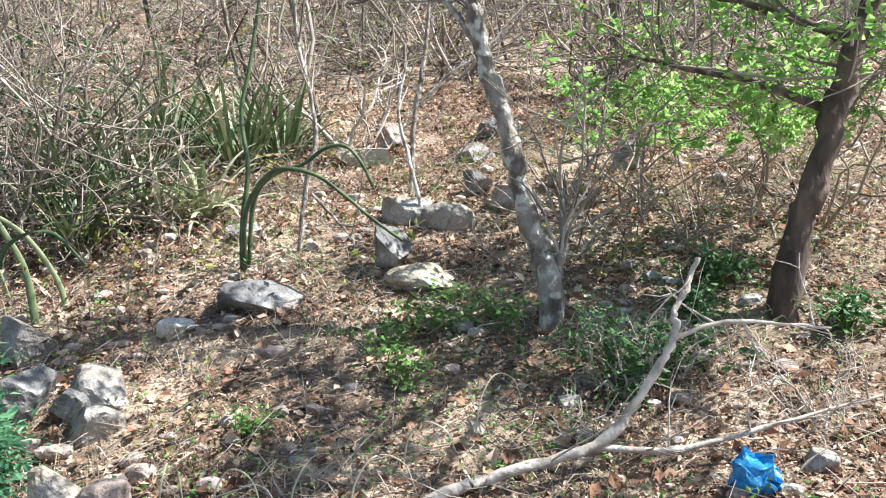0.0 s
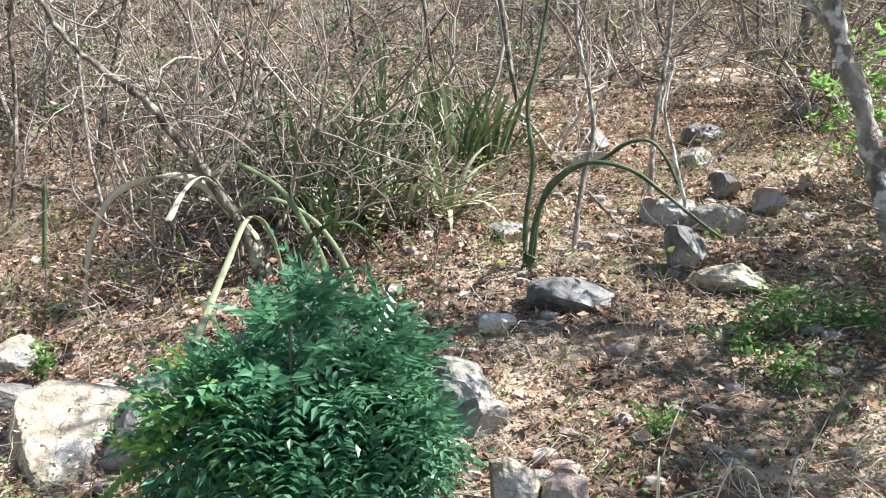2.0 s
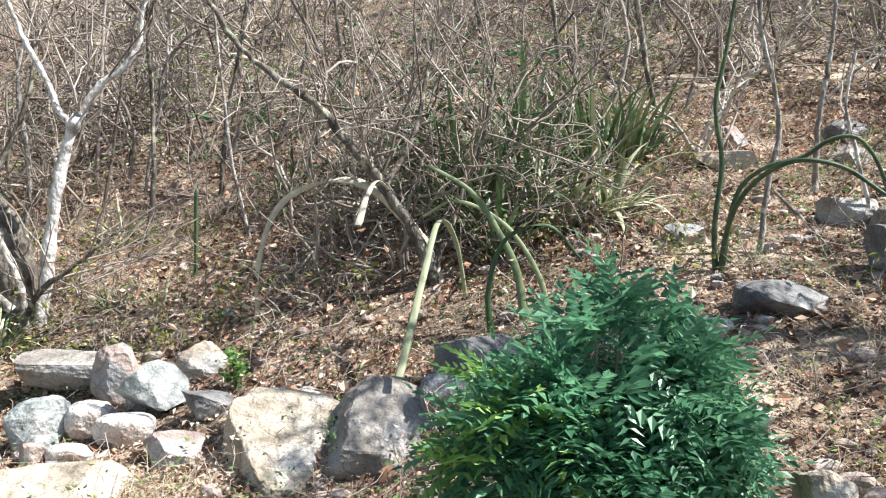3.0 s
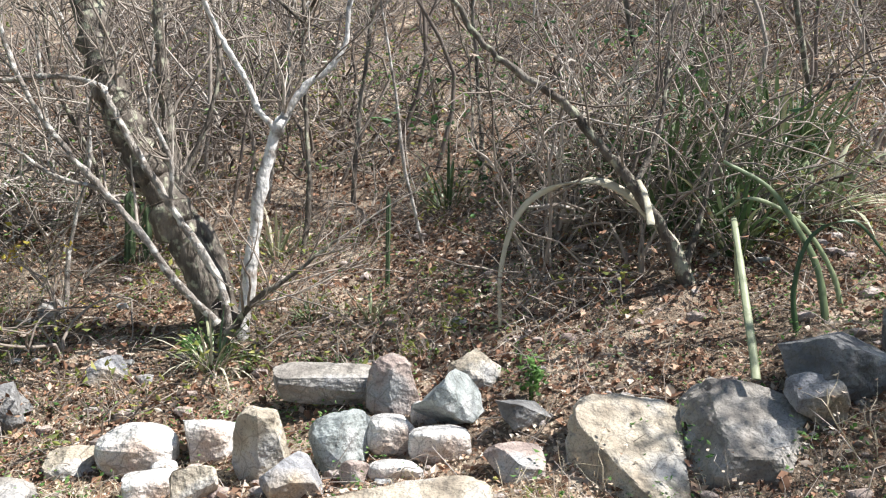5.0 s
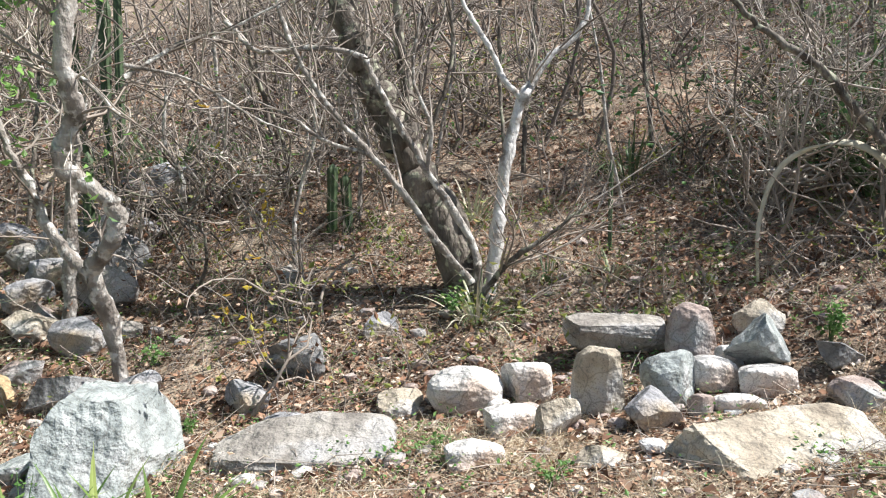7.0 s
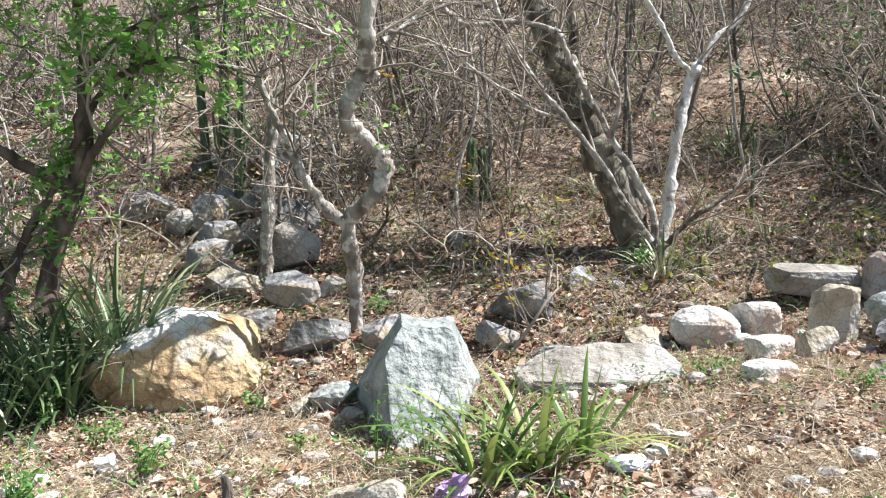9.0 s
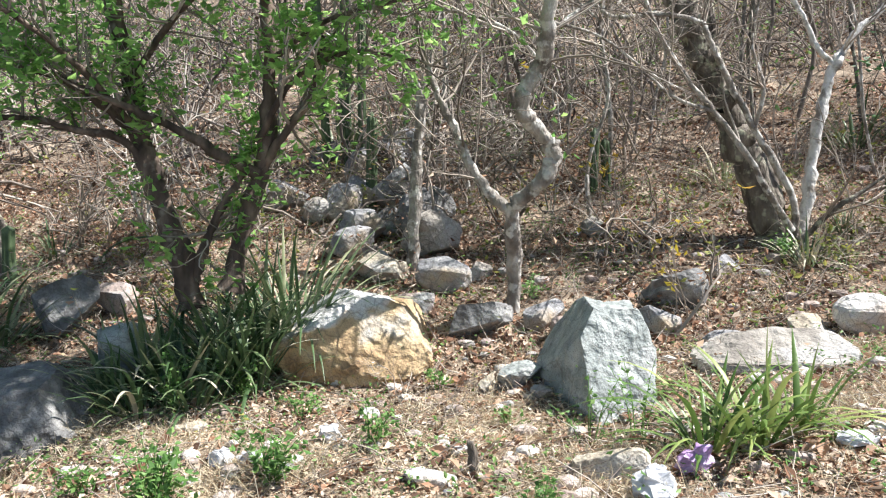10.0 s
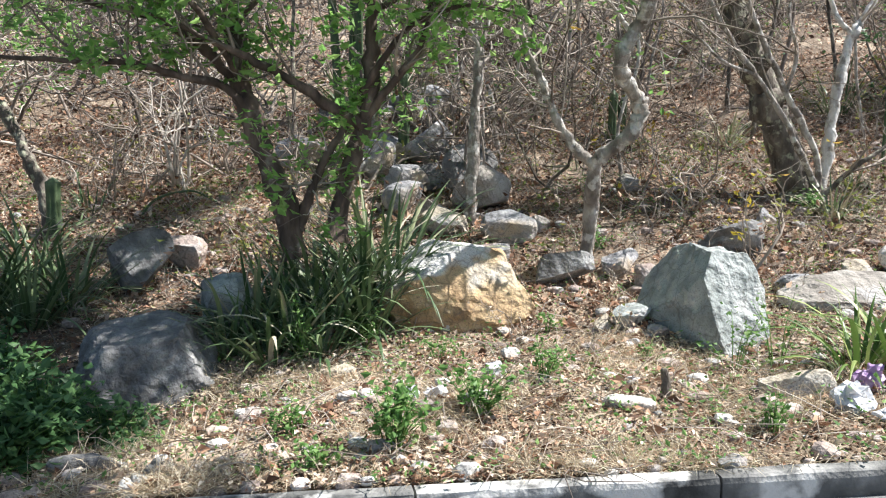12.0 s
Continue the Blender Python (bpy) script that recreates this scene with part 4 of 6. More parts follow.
    # leafy tree over the bromeliads
    tree("multi-stemmed tree with dark bark and fresh green leaves", [
        ([(-12.91, 6.88, 0.06), (-13.03, 6.92, 0.48), (-13.23, 6.98, 1.03), (-13.35, 7.01, 1.41), (-13.41, 7.04, 1.86), (-13.55, 7.04, 2.42), (-13.63, 7.04, 3.06)], 0.11, 0.06),
        ([(-12.59, 6.88, 0.10), (-12.49, 6.91, 0.63), (-12.35, 6.93, 1.07), (-12.27, 6.96, 1.60), (-12.27, 6.99, 2.19), (-12.29, 7.04, 2.74), (-12.19, 7.04, 3.38)], 0.085, 0.04),
        ([(-12.89, 6.88, 0.18), (-12.80, 6.88, 0.48), (-12.67, 6.90, 0.78), (-12.49, 6.91, 1.07)], 0.045, 0.03),
        ([(-12.36, 6.90, 1.07), (-12.72, 6.80, 1.27), (-13.07, 6.72, 1.47), (-13.39, 6.64, 1.61), (-13.79, 6.56, 1.78)], 0.05, 0.02),
        ([(-13.37, 7.01, 1.41), (-13.75, 6.88, 1.74), (-14.09, 6.80, 1.90), (-14.44, 6.72, 1.94), (-14.83, 6.64, 1.98)], 0.045, 0.018),
        ([(-12.33, 6.94, 1.14), (-12.11, 6.80, 1.42), (-11.91, 6.72, 1.70), (-11.79, 6.64, 2.18)], 0.045, 0.018),
        ([(-13.41, 7.04, 1.86), (-12.99, 6.64, 2.26), (-12.59, 6.32, 2.50), (-12.19, 6.08, 2.58)], 0.03, 0.012),
        ([(-13.35, 7.01, 1.41), (-13.63, 6.48, 1.86), (-13.95, 6.00, 2.18), (-14.27, 5.68, 2.34)], 0.03, 0.012),
        ([(-12.27, 6.99, 2.02), (-11.79, 6.56, 2.26), (-11.39, 6.32, 2.34), (-11.07, 6.16, 2.38)], 0.026, 0.01),
        ([(-13.18, 6.95, 1.01), (-13.46, 6.92, 1.35), (-13.80, 6.86, 1.42), (-14.13, 6.81, 1.50), (-14.63, 6.77, 1.51), (-15.15, 6.73, 1.52)], 0.04, 0.015),
        ([(-12.36, 6.88, 1.34), (-12.04, 6.69, 1.82), (-11.59, 6.55, 2.03), (-11.17, 6.39, 1.97), (-10.82, 6.34, 1.88)], 0.028, 0.008),
        # From here on the limbs rise out of view, added to shade the ground.
        ([(-12.3, 6.9, 2.8), (-12.6, 6.0, 3.2), (-12.4, 5.0, 3.4), (-12.2, 4.2, 3.5)], 0.03, 0.01),
        ([(-12.3, 6.9, 2.9), (-11.9, 7.6, 3.3), (-11.6, 8.4, 3.6), (-11.5, 9.2, 3.7)], 0.03, 0.01),
        ([(-12.8, 6.2, 3.4), (-13.6, 6.4, 3.7), (-14.2, 6.8, 3.9)], 0.03, 0.01),
        ([(-12.3, 7.0, 2.5), (-12.1, 6.2, 3.1), (-12.0, 5.4, 3.5), (-11.9, 4.6, 3.8), (-11.9, 3.9, 4.0)], 0.04, 0.012),
        ([(-12.3, 6.9, 2.8), (-12.8, 6.2, 3.4), (-13.2, 5.5, 3.8), (-13.4, 4.8, 4.0)], 0.035, 0.012),
        ([(-12.3, 6.9, 2.6), (-11.5, 6.4, 3.0), (-10.8, 6.1, 3.3), (-10.2, 6.0, 3.5)], 0.03, 0.01),
        ([(-12.19, 7.04, 3.38), (-12.3, 7.0, 3.9), (-11.9, 6.7, 4.4), (-11.2, 6.4, 4.7)], 0.034, 0.012),
        ([(-12.3, 7.0, 3.8), (-12.6, 6.2, 4.2), (-12.7, 5.4, 4.4), (-12.6, 4.6, 4.5)], 0.03, 0.01),
        ([(-11.9, 6.7, 4.4), (-11.6, 5.8, 4.6), (-11.4, 5.0, 4.7), (-11.3, 4.2, 4.8)], 0.026, 0.01),
        ([(-12.6, 4.7, 4.5), (-12.9, 4.1, 4.6), (-13.2, 3.5, 4.6), (-13.4, 2.9, 4.6)], 0.018, 0.008),
        ([(-12.7, 5.4, 4.4), (-13.3, 5.1, 4.6), (-13.9, 4.7, 4.7), (-14.4, 4.2, 4.7)], 0.02, 0.008),
        ([(-11.2, 6.4, 4.7), (-10.9, 5.9, 4.9), (-10.8, 5.3, 5.0), (-10.8, 4.6, 5.0)], 0.02, 0.008),
        ([(-11.3, 4.2, 4.8), (-11.3, 3.7, 4.9), (-11.5, 3.1, 4.9), (-11.8, 2.6, 4.9)], 0.016, 0.008),
        ([(-11.6, 5.8, 4.6), (-12.1, 5.5, 4.7), (-12.4, 5.9, 4.8), (-12.8, 6.2, 4.8)], 0.016, 0.008),
        ([(-11.9, 4.6, 3.8), (-12.3, 4.0, 4.1), (-12.8, 3.4, 4.3), (-13.2, 2.9, 4.3)], 0.018, 0.008),
        ([(-10.8, 4.6, 5.0), (-10.4, 4.3, 5.1), (-9.9, 4.0, 5.1), (-9.5, 3.8, 5.1)], 0.018, 0.008),
        ([(-11.3, 4.2, 4.8), (-10.8, 3.6, 5.0), (-10.3, 3.2, 5.1), (-9.8, 3.0, 5.1)], 0.018, 0.008),
        ([(-10.4, 4.3, 5.1), (-10.2, 4.9, 5.2), (-9.8, 5.3, 5.2), (-9.4, 5.5, 5.2)], 0.014, 0.008),
        ([(-11.2, 6.4, 4.7), (-10.9, 7.2, 4.9), (-10.7, 7.9, 5.0), (-10.4, 8.5, 5.1)], 0.026, 0.01),
        ([(-10.9, 7.2, 4.9), (-10.6, 7.8, 5.1), (-10.4, 8.5, 5.2), (-10.0, 9.2, 5.2)], 0.022, 0.01),
        ([(-13.63, 7.04, 3.06), (-13.5, 7.5, 3.6), (-13.0, 8.0, 4.0), (-12.6, 8.6, 4.2)], 0.03, 0.01)], BARK_BROWN, 7, 12, 0.66, TREE_LEAF, 34000, 0.082, from_u=0.5)
    tree("leaning dark bare trunk at the edge of the clearing", [
        ([(-15.37, 9.06, -0.25), (-15.40, 9.11, 0.18), (-15.48, 9.17, 0.53), (-15.65, 9.24, 0.88), (-15.82, 9.32, 1.23), (-16.10, 9.43, 1.75), (-16.4, 9.5, 2.5)], 0.075, 0.045)], BARK_DARK, 8, 12, 0.9, TREE_LEAF, 1400, 0.05, from_u=0.6)
    # brown leaning thorn tree by the arches
    tree("leaning brown thorn tree with bare tangled branches", [
        ([(-3.05, 7.30, 0.80), (-3.25, 7.32, 1.25), (-3.55, 7.34, 1.72), (-3.80, 7.36, 2.03), (-4.15, 7.38, 2.43), (-4.48, 7.40, 2.65), (-4.83, 7.43, 2.95), (-5.1, 7.45, 3.4)], 0.055, 0.02),
        ([(-3.55, 7.34, 1.72), (-3.3, 7.5, 2.2), (-3.2, 7.6, 2.7), (-3.1, 7.7, 3.3)], 0.03, 0.012),
        ([(-3.15, 7.32, 1.0), (-2.9, 7.5, 1.6), (-2.7, 7.6, 2.2), (-2.6, 7.7, 2.9)], 0.03, 0.012)], BARK_DARK, 9, 12, 1.0, from_u=0.3)
    tree("thin pale bare sapling leaning beside the brush", [
        ([(-10.10, 10.11, 0.55), (-10.28, 10.15, 1.25), (-10.34, 10.17, 1.69), (-10.52, 10.20, 2.05), (-10.5, 10.3, 2.8)], 0.035, 0.018)], BARK_GREY, 10, 8, 0.8)
    tree("thin bare stem with few twigs on the slope", [
        ([(-0.52, 6.99, 1.18), (-0.45, 7.03, 1.74), (-0.36, 7.06, 2.16), (-0.40, 7.09, 2.54), (-0.50, 7.12, 2.97), (-0.55, 7.15, 3.45)], 0.026, 0.014),
        ([(-0.40, 7.03, 1.71), (-0.16, 6.95, 1.46), (-0.02, 6.89, 1.29)], 0.014, 0.008)], BARK_GREY, 11, 9, 0.7, twig_r=0.008)
    tree("thin bare double stem on the bare slope", [
        ([(0.55, 8.38, 1.78), (0.58, 8.42, 2.42), (0.67, 8.46, 2.93), (0.75, 8.51, 3.67), (0.8, 8.5, 4.3)], 0.03, 0.016),
        ([(0.60, 8.43, 2.55), (0.98, 8.44, 2.93), (1.38, 8.44, 3.16), (1.7, 8.4, 3.5)], 0.018, 0.008)], BARK_GREY, 12, 9, 0.8, twig_r=0.009)
    tree("pale dead forked stem on the slope", [
        ([(0.64, 7.39, 1.42), (0.47, 7.43, 1.99), (0.37, 7.47, 2.44), (0.45, 7.5, 2.9)], 0.022, 0.01)], BARK_WHITE, 13, 4, 0.5)
    tree("brown stem standing high on the slope", [
        ([(3.84, 11.91, 3.05), (3.8, 11.9, 3.9), (3.85, 11.9, 4.6), (3.8, 11.9, 5.5)], 0.09, 0.06)], BARK_DARK, 14, 8, 1.0)


def bare_trees():
    """Slim bare trees on the slope whose crowns pass above head height and dapple the ground."""
    rng = np.random.default_rng(71)
    for k, (x, y) in enumerate([(-8.3, 10.6), (-6.6, 10.1), (-6.1, 11.6), (-5.2, 9.6), (-4.4, 11.2), (-2.4, 10.7), (-7.3, 12.0), (-1.2, 11.0), (-9.2, 11.3), (-10.2, 12.3), (-0.3, 10.4), (-12.8, 11.6), (-8.9, 9.2)]):
        g = lie(x, y)
        lean = rng.normal(0, 0.16, 2)
        h = rng.uniform(3.4, 4.6)
        pts = [g + Vector((lean[0] * u * h + rng.normal(0, 0.07), lean[1] * u * h + rng.normal(0, 0.07), u * h)) for u in (0, 0.2, 0.45, 0.7, 1.0)]
        pts[0] = g
        r = rng.uniform(0.022, 0.042)
        side = rng.uniform(0, 6.28)
        limbs = [(pts, r, r * 0.5)]
        for q in (0, 2.2, 4.1):
            w = Vector((math.cos(side + q), math.sin(side + q), 0.6)) * rng.uniform(0.5, 0.8)
            limbs.append(([pts[3], pts[3] + w * 0.5 + Vector((0, 0, 0.1)), pts[3] + w + Vector((0, 0, 0.35)), pts[3] + w * 1.7 + Vector((0, 0, 0.5))], r * 0.6, r * 0.25))
        tree("slim bare grey-brown tree on the leaf-strewn slope", limbs, BARK_DARK if k % 3 else BARK_GREY, 500 + k, 13, 1.0, from_u=0.6, limb_sides=7, name="bare_tree")


trees()
bare_trees()


def bare_shrub(label, x, y, h, seed, stems=7, mat=TWIG, leaf=None, leaf_n=0, leaf_size=0.035, spread=0.5, r=0.012, depth=2, name="bare_shrub", fork=1.0):
    """A dry shrub: stems from one foot that fork into twigs."""
    rng = np.random.default_rng(seed)
    base = tagged(new(name), label, "shrub", "shrubs on the bank")
    base.location = lie(x, y)
    tips = []
    for _ in range(stems):
        s = Shape()
        w = np.array((rng.normal(0, spread), rng.normal(0, spread), 1.0))
        sprout(s, rng, np.array((rng.normal(0, 0.05), rng.normal(0, 0.05), -0.06)), w / np.linalg.norm(w), h * rng.uniform(0.55, 0.9), r * rng.uniform(0.7, 1.5), depth, tips, 0.10, fork, (3, 6), 5, 0.34)
        part("stem", s, mat, base)
    if leaf_n:
        t = np.array([p for p, _ in tips])
        if leaf is TREE_LEAF:
            t = t[t[:, 2] > 0.45 * h]
        c = t[rng.integers(0, len(t), leaf_n)] + rng.normal(0, 0.03, (leaf_n, 3))
        s = Shape()
        leaf_cards(s, rng, c, leaf_size)
        part("foliage", s, leaf, base, "sparse leaves", False)
    return base


def shrubs():
    spots = [(-8.5, 8.2, 1.7, 4), (-8.82, 6.61, 1.3, 2), (-2.9, 8.3, 2.2, 8), (-3.9, 8.8, 2.4, 8), (-5.9, 10.6, 2.0, 5),
             (-12.0, 9.6, 2.0, 4), (-15.0, 10.1, 1.5, 6), (-3.4, 7.7, 1.7, 6),
             (-14.2, 10.3, 1.6, 6), (-7.9, 11.0, 2.2, 5), (-13.6, 10.8, 1.6, 5), (2.6, 7.2, 1.6, 2), (3.6, 7.0, 1.8, 3), (-0.2, 9.7, 1.8, 5), (-2.6, 8.0, 2.3, 6), (-3.3, 8.6, 2.3, 6), (-4.2, 8.1, 1.9, 6), (-10.9, 10.2, 2.2, 6), (-9.9, 11.2, 2.2, 6), (-12.9, 10.0, 1.4, 5)]
    for k, (x, y, h, n) in enumerate(spots):
        pale = k % 5 == 3
        bare_shrub("dry leafless pale grey shrub with tangled branches" if pale else "dry leafless grey-brown shrub with tangled twigs", x, y, h, 200 + k, n, WOOD_PALE if pale else TWIG, OLIVE_LEAF if k % 4 == 1 else LITTER, 40 + 35 * (k % 3), 0.06, r=0.021 if pale else 0.016)
    for k, (x, y, h) in enumerate([(-9.3, 9.6, 2.5), (-9.9, 9.2, 2.4), (-3.0, 7.8, 2.4), (-2.4, 8.3, 2.4), (-3.6, 9.4, 2.4), (-4.1, 10.1, 2.4)]):
        bare_shrub("dark-stemmed leafless shrub with crooked branches", x, y, h, 260 + k, 3, BARK_DARK, None, 0, 0, 0.38, 0.017, 2)
    bare_shrub("thin shrub with a few yellow and orange leaves", -8.75, 8.9, 1.7, 301, 4, TWIG, YELLOW_LEAF, 70, 0.07, 0.2, 0.01, 1, "yellowing_shrub")
    bare_shrub("thin shrub with a few yellow leaves", -8.6, 6.9, 1.35, 303, 2, TWIG, YELLOW_LEAF, 36, 0.06, 0.12, 0.009, 1, "yellowing_shrub")
    for k, (x, y, h, n) in enumerate([(-3.5, 9.6, 2.0, 260), (-2.7, 9.4, 2.2, 320), (-4.3, 10.4, 2.0, 200), (-3.2, 8.9, 1.8, 160)]):
        bare_shrub("dense dark shrub with dull green leaves in the thicket", x, y, h, 360 + k, 6, BARK_DARK, DARK_LEAF, n, 0.08, 0.45, 0.014, 2, "thicket_shrub")
    for k, (x, y, h, n) in enumerate([(2.7, 6.4, 1.8, 800), (3.4, 6.3, 1.7, 650), (2.5, 7.0, 2.0, 500), (3.9, 6.6, 1.8, 650)]):
        bare_shrub("green-leaved shrub under the dark tree", x, y, h, 340 + k, 4, TWIG, TREE_LEAF, n, 0.075, 0.4, 0.012, 2, "leafy_shrub", 0.8)
    bare_shrub("dense dark green bush with pale bare twigs", 1.50, 4.45, 0.48, 306, 14, WOOD_PALE, DARK_LEAF, 800, 0.05, 0.6, 0.007, 2, "low_bush")
    bare_shrub("dark green bush with pale bare twigs", 1.85, 4.55, 0.46, 307, 9, WOOD_PALE, DARK_LEAF, 700, 0.05, 0.6, 0.007, 2, "low_bush")
    bare_shrub("tangle of pale dead twigs on the ground", 2.35, 3.85, 0.55, 308, 10, WOOD_PALE, None, 0, 0, 0.9, 0.006, 2, "dead_shrub")
    bare_shrub("tangle of pale dead twigs on the ground", 1.2, 3.95, 0.40, 309, 7, WOOD_PALE, None, 0, 0, 0.9, 0.005, 2, "dead_shrub")
    bare_shrub("tangle of pale dead twigs on the ground", -0.35, 3.75, 0.35, 310, 6, WOOD_PALE, None, 0, 0, 0.9, 0.005, 1, "dead_shrub")


shrubs()


def feather_bush():
    """The large bush: stems with feathered leaves of paired leaflets."""
    rng = np.random.default_rng(77)
    foot = lie(-2.39, 3.95)
    base = tagged(new("green_bush"), "dense dark green bush with feathered leaves on the bank", "bush")
    base.location = foot
    leaves = Shape()
    tone = Shape()
    for k in range(16):
        s = Shape()
        a = k * 2.4
        r = 0.25 + 0.45 * (k % 5) / 4
        top = np.array((math.cos(a) * r * 0.75, math.sin(a) * r * 0.6, 1.12 - 0.55 * r + rng.uniform(-0.1, 0.1)))
        pts = [np.array((math.cos(a) * 0.05, math.sin(a) * 0.05, -0.08)), top * (0.5, 0.5, 0.4), top]
        s.add(*tube(curve_through(pts, 5), np.linspace(0.014, 0.005, 11), 5))
        part("stem", s, TWIG, base)
    # sprays of feathered leaves, with dark gaps between the sprays
    lobes = [((0.08, 0.0, 0.62), (0.44, 0.42, 0.52)), ((-0.34, -0.08, 0.44), (0.28, 0.34, 0.34)), ((0.34, 0.02, 0.50), (0.24, 0.34, 0.38)), ((0.05, -0.05, 0.34), (0.52, 0.44, 0.32))]
    for k in range(190):
        mid, size = lobes[rng.choice(4, p=(0.42, 0.18, 0.18, 0.22))]
        p = rng.normal(0, 1, 3) + np.array((0, -0.25, 0.25))
        p /= np.linalg.norm(p)
        hub = np.array(mid) + p * np.array(size) * rng.uniform(0.62, 1.05)
        if hub[2] < 0.06:
            continue
        lean = p * np.array((0.9, 0.9, 0.5)) + np.array((0, 0, 0.45)) + rng.normal(0, 0.2, 3)
        lean /= np.linalg.norm(lean)
        fresh = hub[0] < -0.22 and hub[2] > 0.45 and rng.random() < 0.6
        for q in range(rng.integers(5, 10)):
            way = lean * 0.5 + rng.normal(0, 0.55, 3) + np.array((0, 0, -0.05))
            way /= np.linalg.norm(way)
            side = np.cross(way, np.array((0, 0, 1.0)) + rng.normal(0, 0.25, 3))
            side /= np.linalg.norm(side)
            up = np.cross(side, way)
            if up[2] < 0:
                up, side = -up, -side
            ln = rng.uniform(0.14, 0.25)
            m = rng.integers(4, 7)
            vv = []
            for i in range(m + 1):
                c = hub + way * ln * (0.2 + i / m) - up * 0.40 * ln * (i / m) ** 2
                for sg in ((-1, 1) if i < m else (0,)):
                    w = side * sg * 0.9 + way * (0.5 if sg else 1.0) - up * 0.30
                    l = ln * 0.40 * (1 - 0.30 * i / m)
                    b = (way * l * 0.26) if sg else (side * l * 0.26)
                    vv += [c, c + w * l * 0.42 + b + up * l * 0.10, c + w * l, c + w * l * 0.42 - b + up * l * 0.10]
            i4 = np.arange(2 * m + 1)[:, None] * 4
            (tone if fresh and rng.random() < 0.7 else leaves).add(np.array(vv), np.concatenate([i4 + np.array([[0, 1, 2]]), i4 + np.array([[0, 2, 3]])]))
    part("foliage", leaves, BUSH_LEAF, base, "dark blue-green feathered leaves", False)
    part("young_foliage", tone, TREE_LEAF, base, "fresh light green leaves", False)


feather_bush()


# ---- bromeliads, agaves and cacti ----
def blade_mesh(name, mat, length, width, bow, segs=7, fold=0.35):
    """One strap leaf that rises along z and bows over towards x, folded along its middle."""
    s = Shape()
    rows = []
    for i in range(segs + 1):
        u = i / segs
        a = bow * u ** 1.6
        x = length * (math.sin(a * 0.5) * u)
        z = length * (math.cos(a * 0.5) * u) - 0.0
        w = width * (0.75 + 0.5 * u) * (1 - u ** 2.6) + 0.002
        nx, nz = math.cos(a), -math.sin(a)
        rows += [(x + fold * w * nx * 0.5, -w * 0.5, z + fold * w * nz * 0.5), (x, 0, z), (x + fold * w * nx * 0.5, w * 0.5, z + fold * w * nz * 0.5)]
    i = np.arange(segs)[:, None] * 3 + np.arange(2)[None]
    s.add(np.array(rows), np.stack([i, i + 1, i + 4, i + 3], -1).reshape(-1, 4))
    return s.mesh(name, mat)


BLADES = {}


def blades(mat, length, width, count=4):
    key = (mat.name, length, width)
    if key not in BLADES:
        BLADES[key] = [blade_mesh("leaf", mat, length, width, 0.2 + 0.38 * k) for k in range(count)]
    return BLADES[key]


def rosette(label, x, y, mat, length, width, n, seed, spread=1.0, name="bromeliad", foot_r=0.10, dead=0.0):
    """A clump of strap leaves, each a part."""
    rng = np.random.default_rng(seed)
    base = tagged(new(name), label, "plant", "spiky clumps")
    base.location = lie(x, y)
    meshes = blades(mat, length, width)
    gone = blades(BLADE_DEAD, length, width) if dead else meshes
    for k in range(n):
        me = (gone if rng.random() < dead else meshes)[rng.integers(0, 4)]
        ob = new("leaf", me)
        ob.parent = base
        a = k * 2.399 + rng.normal(0, 0.3)
        out = (k / n) ** 0.7
        tilt = spread * (0.12 + 0.95 * out) + rng.normal(0, 0.12)
        rr = foot_r * math.sqrt(rng.uniform(0, 1))
        sc = rng.uniform(0.6, 1.12) * (1 - 0.15 * out)
        ob.matrix_basis = Matrix.LocRotScale((math.cos(a) * rr, math.sin(a) * rr, -0.03), Euler((0, tilt, a)), (sc, sc, sc))
    return base


def ribbon(label, pts, w0, w1, mat, name="arched_leaf", category="leaf", seed=1, flat=0.35):
    """A long arching leaf or stem, thicker than paper, tapering along its line."""
    line = curve_through(pts, 6)
    foot = line[0].copy()
    line = line - foot
    u = np.linspace(0, 1, len(line))
    w = w0 + (w1 - w0) * u
    s = Shape()
    v, f = tube(line, w * 0.5, 8, 0.12, np.random.default_rng(seed), 1.0 if mat is CACTUS else flat)
    s.add(v, f)
    ob = new(name, s.mesh(name, mat))
    ob.location = foot
    return tagged(ob, label, category)


def cactus(label, x, y, h, r, lean, seed, name="column_cactus"):
    """A ribbed column with a rounded top."""
    rng = np.random.default_rng(seed)
    s = Shape()
    n, sides = 14, 24
    ang = np.linspace(0, 2 * np.pi, sides, endpoint=False)
    rows = []
    for i in range(n + 1):
        u = i / n
        rad = r * (1 - max(0, (u - 0.93) / 0.07) ** 2 * 0.9) * (1 + 0.05 * math.sin(9 * u + seed))
        rr = rad * (1 + 0.16 * np.cos(ang * 6))
        rows.append(np.stack([rr * np.cos(ang) + lean[0] * u * h, rr * np.sin(ang) + lean[1] * u * h, np.full(sides, -0.06 + h * u)], 1))
    i = np.arange(n)[:, None] * sides
    j = np.arange(sides)[None]
    k = (j + 1) % sides
    s.add(np.concatenate(rows), np.stack([i + j, i + k, i + sides + k, i + sides + j], -1).reshape(-1, 4))
    s.f.append((np.arange(sides) + n * sides)[None])
    ob = new(name, s.mesh(name, CACTUS))
    ob.location = lie(x, y)
    return tagged(ob, label, "cactus", "column cacti")


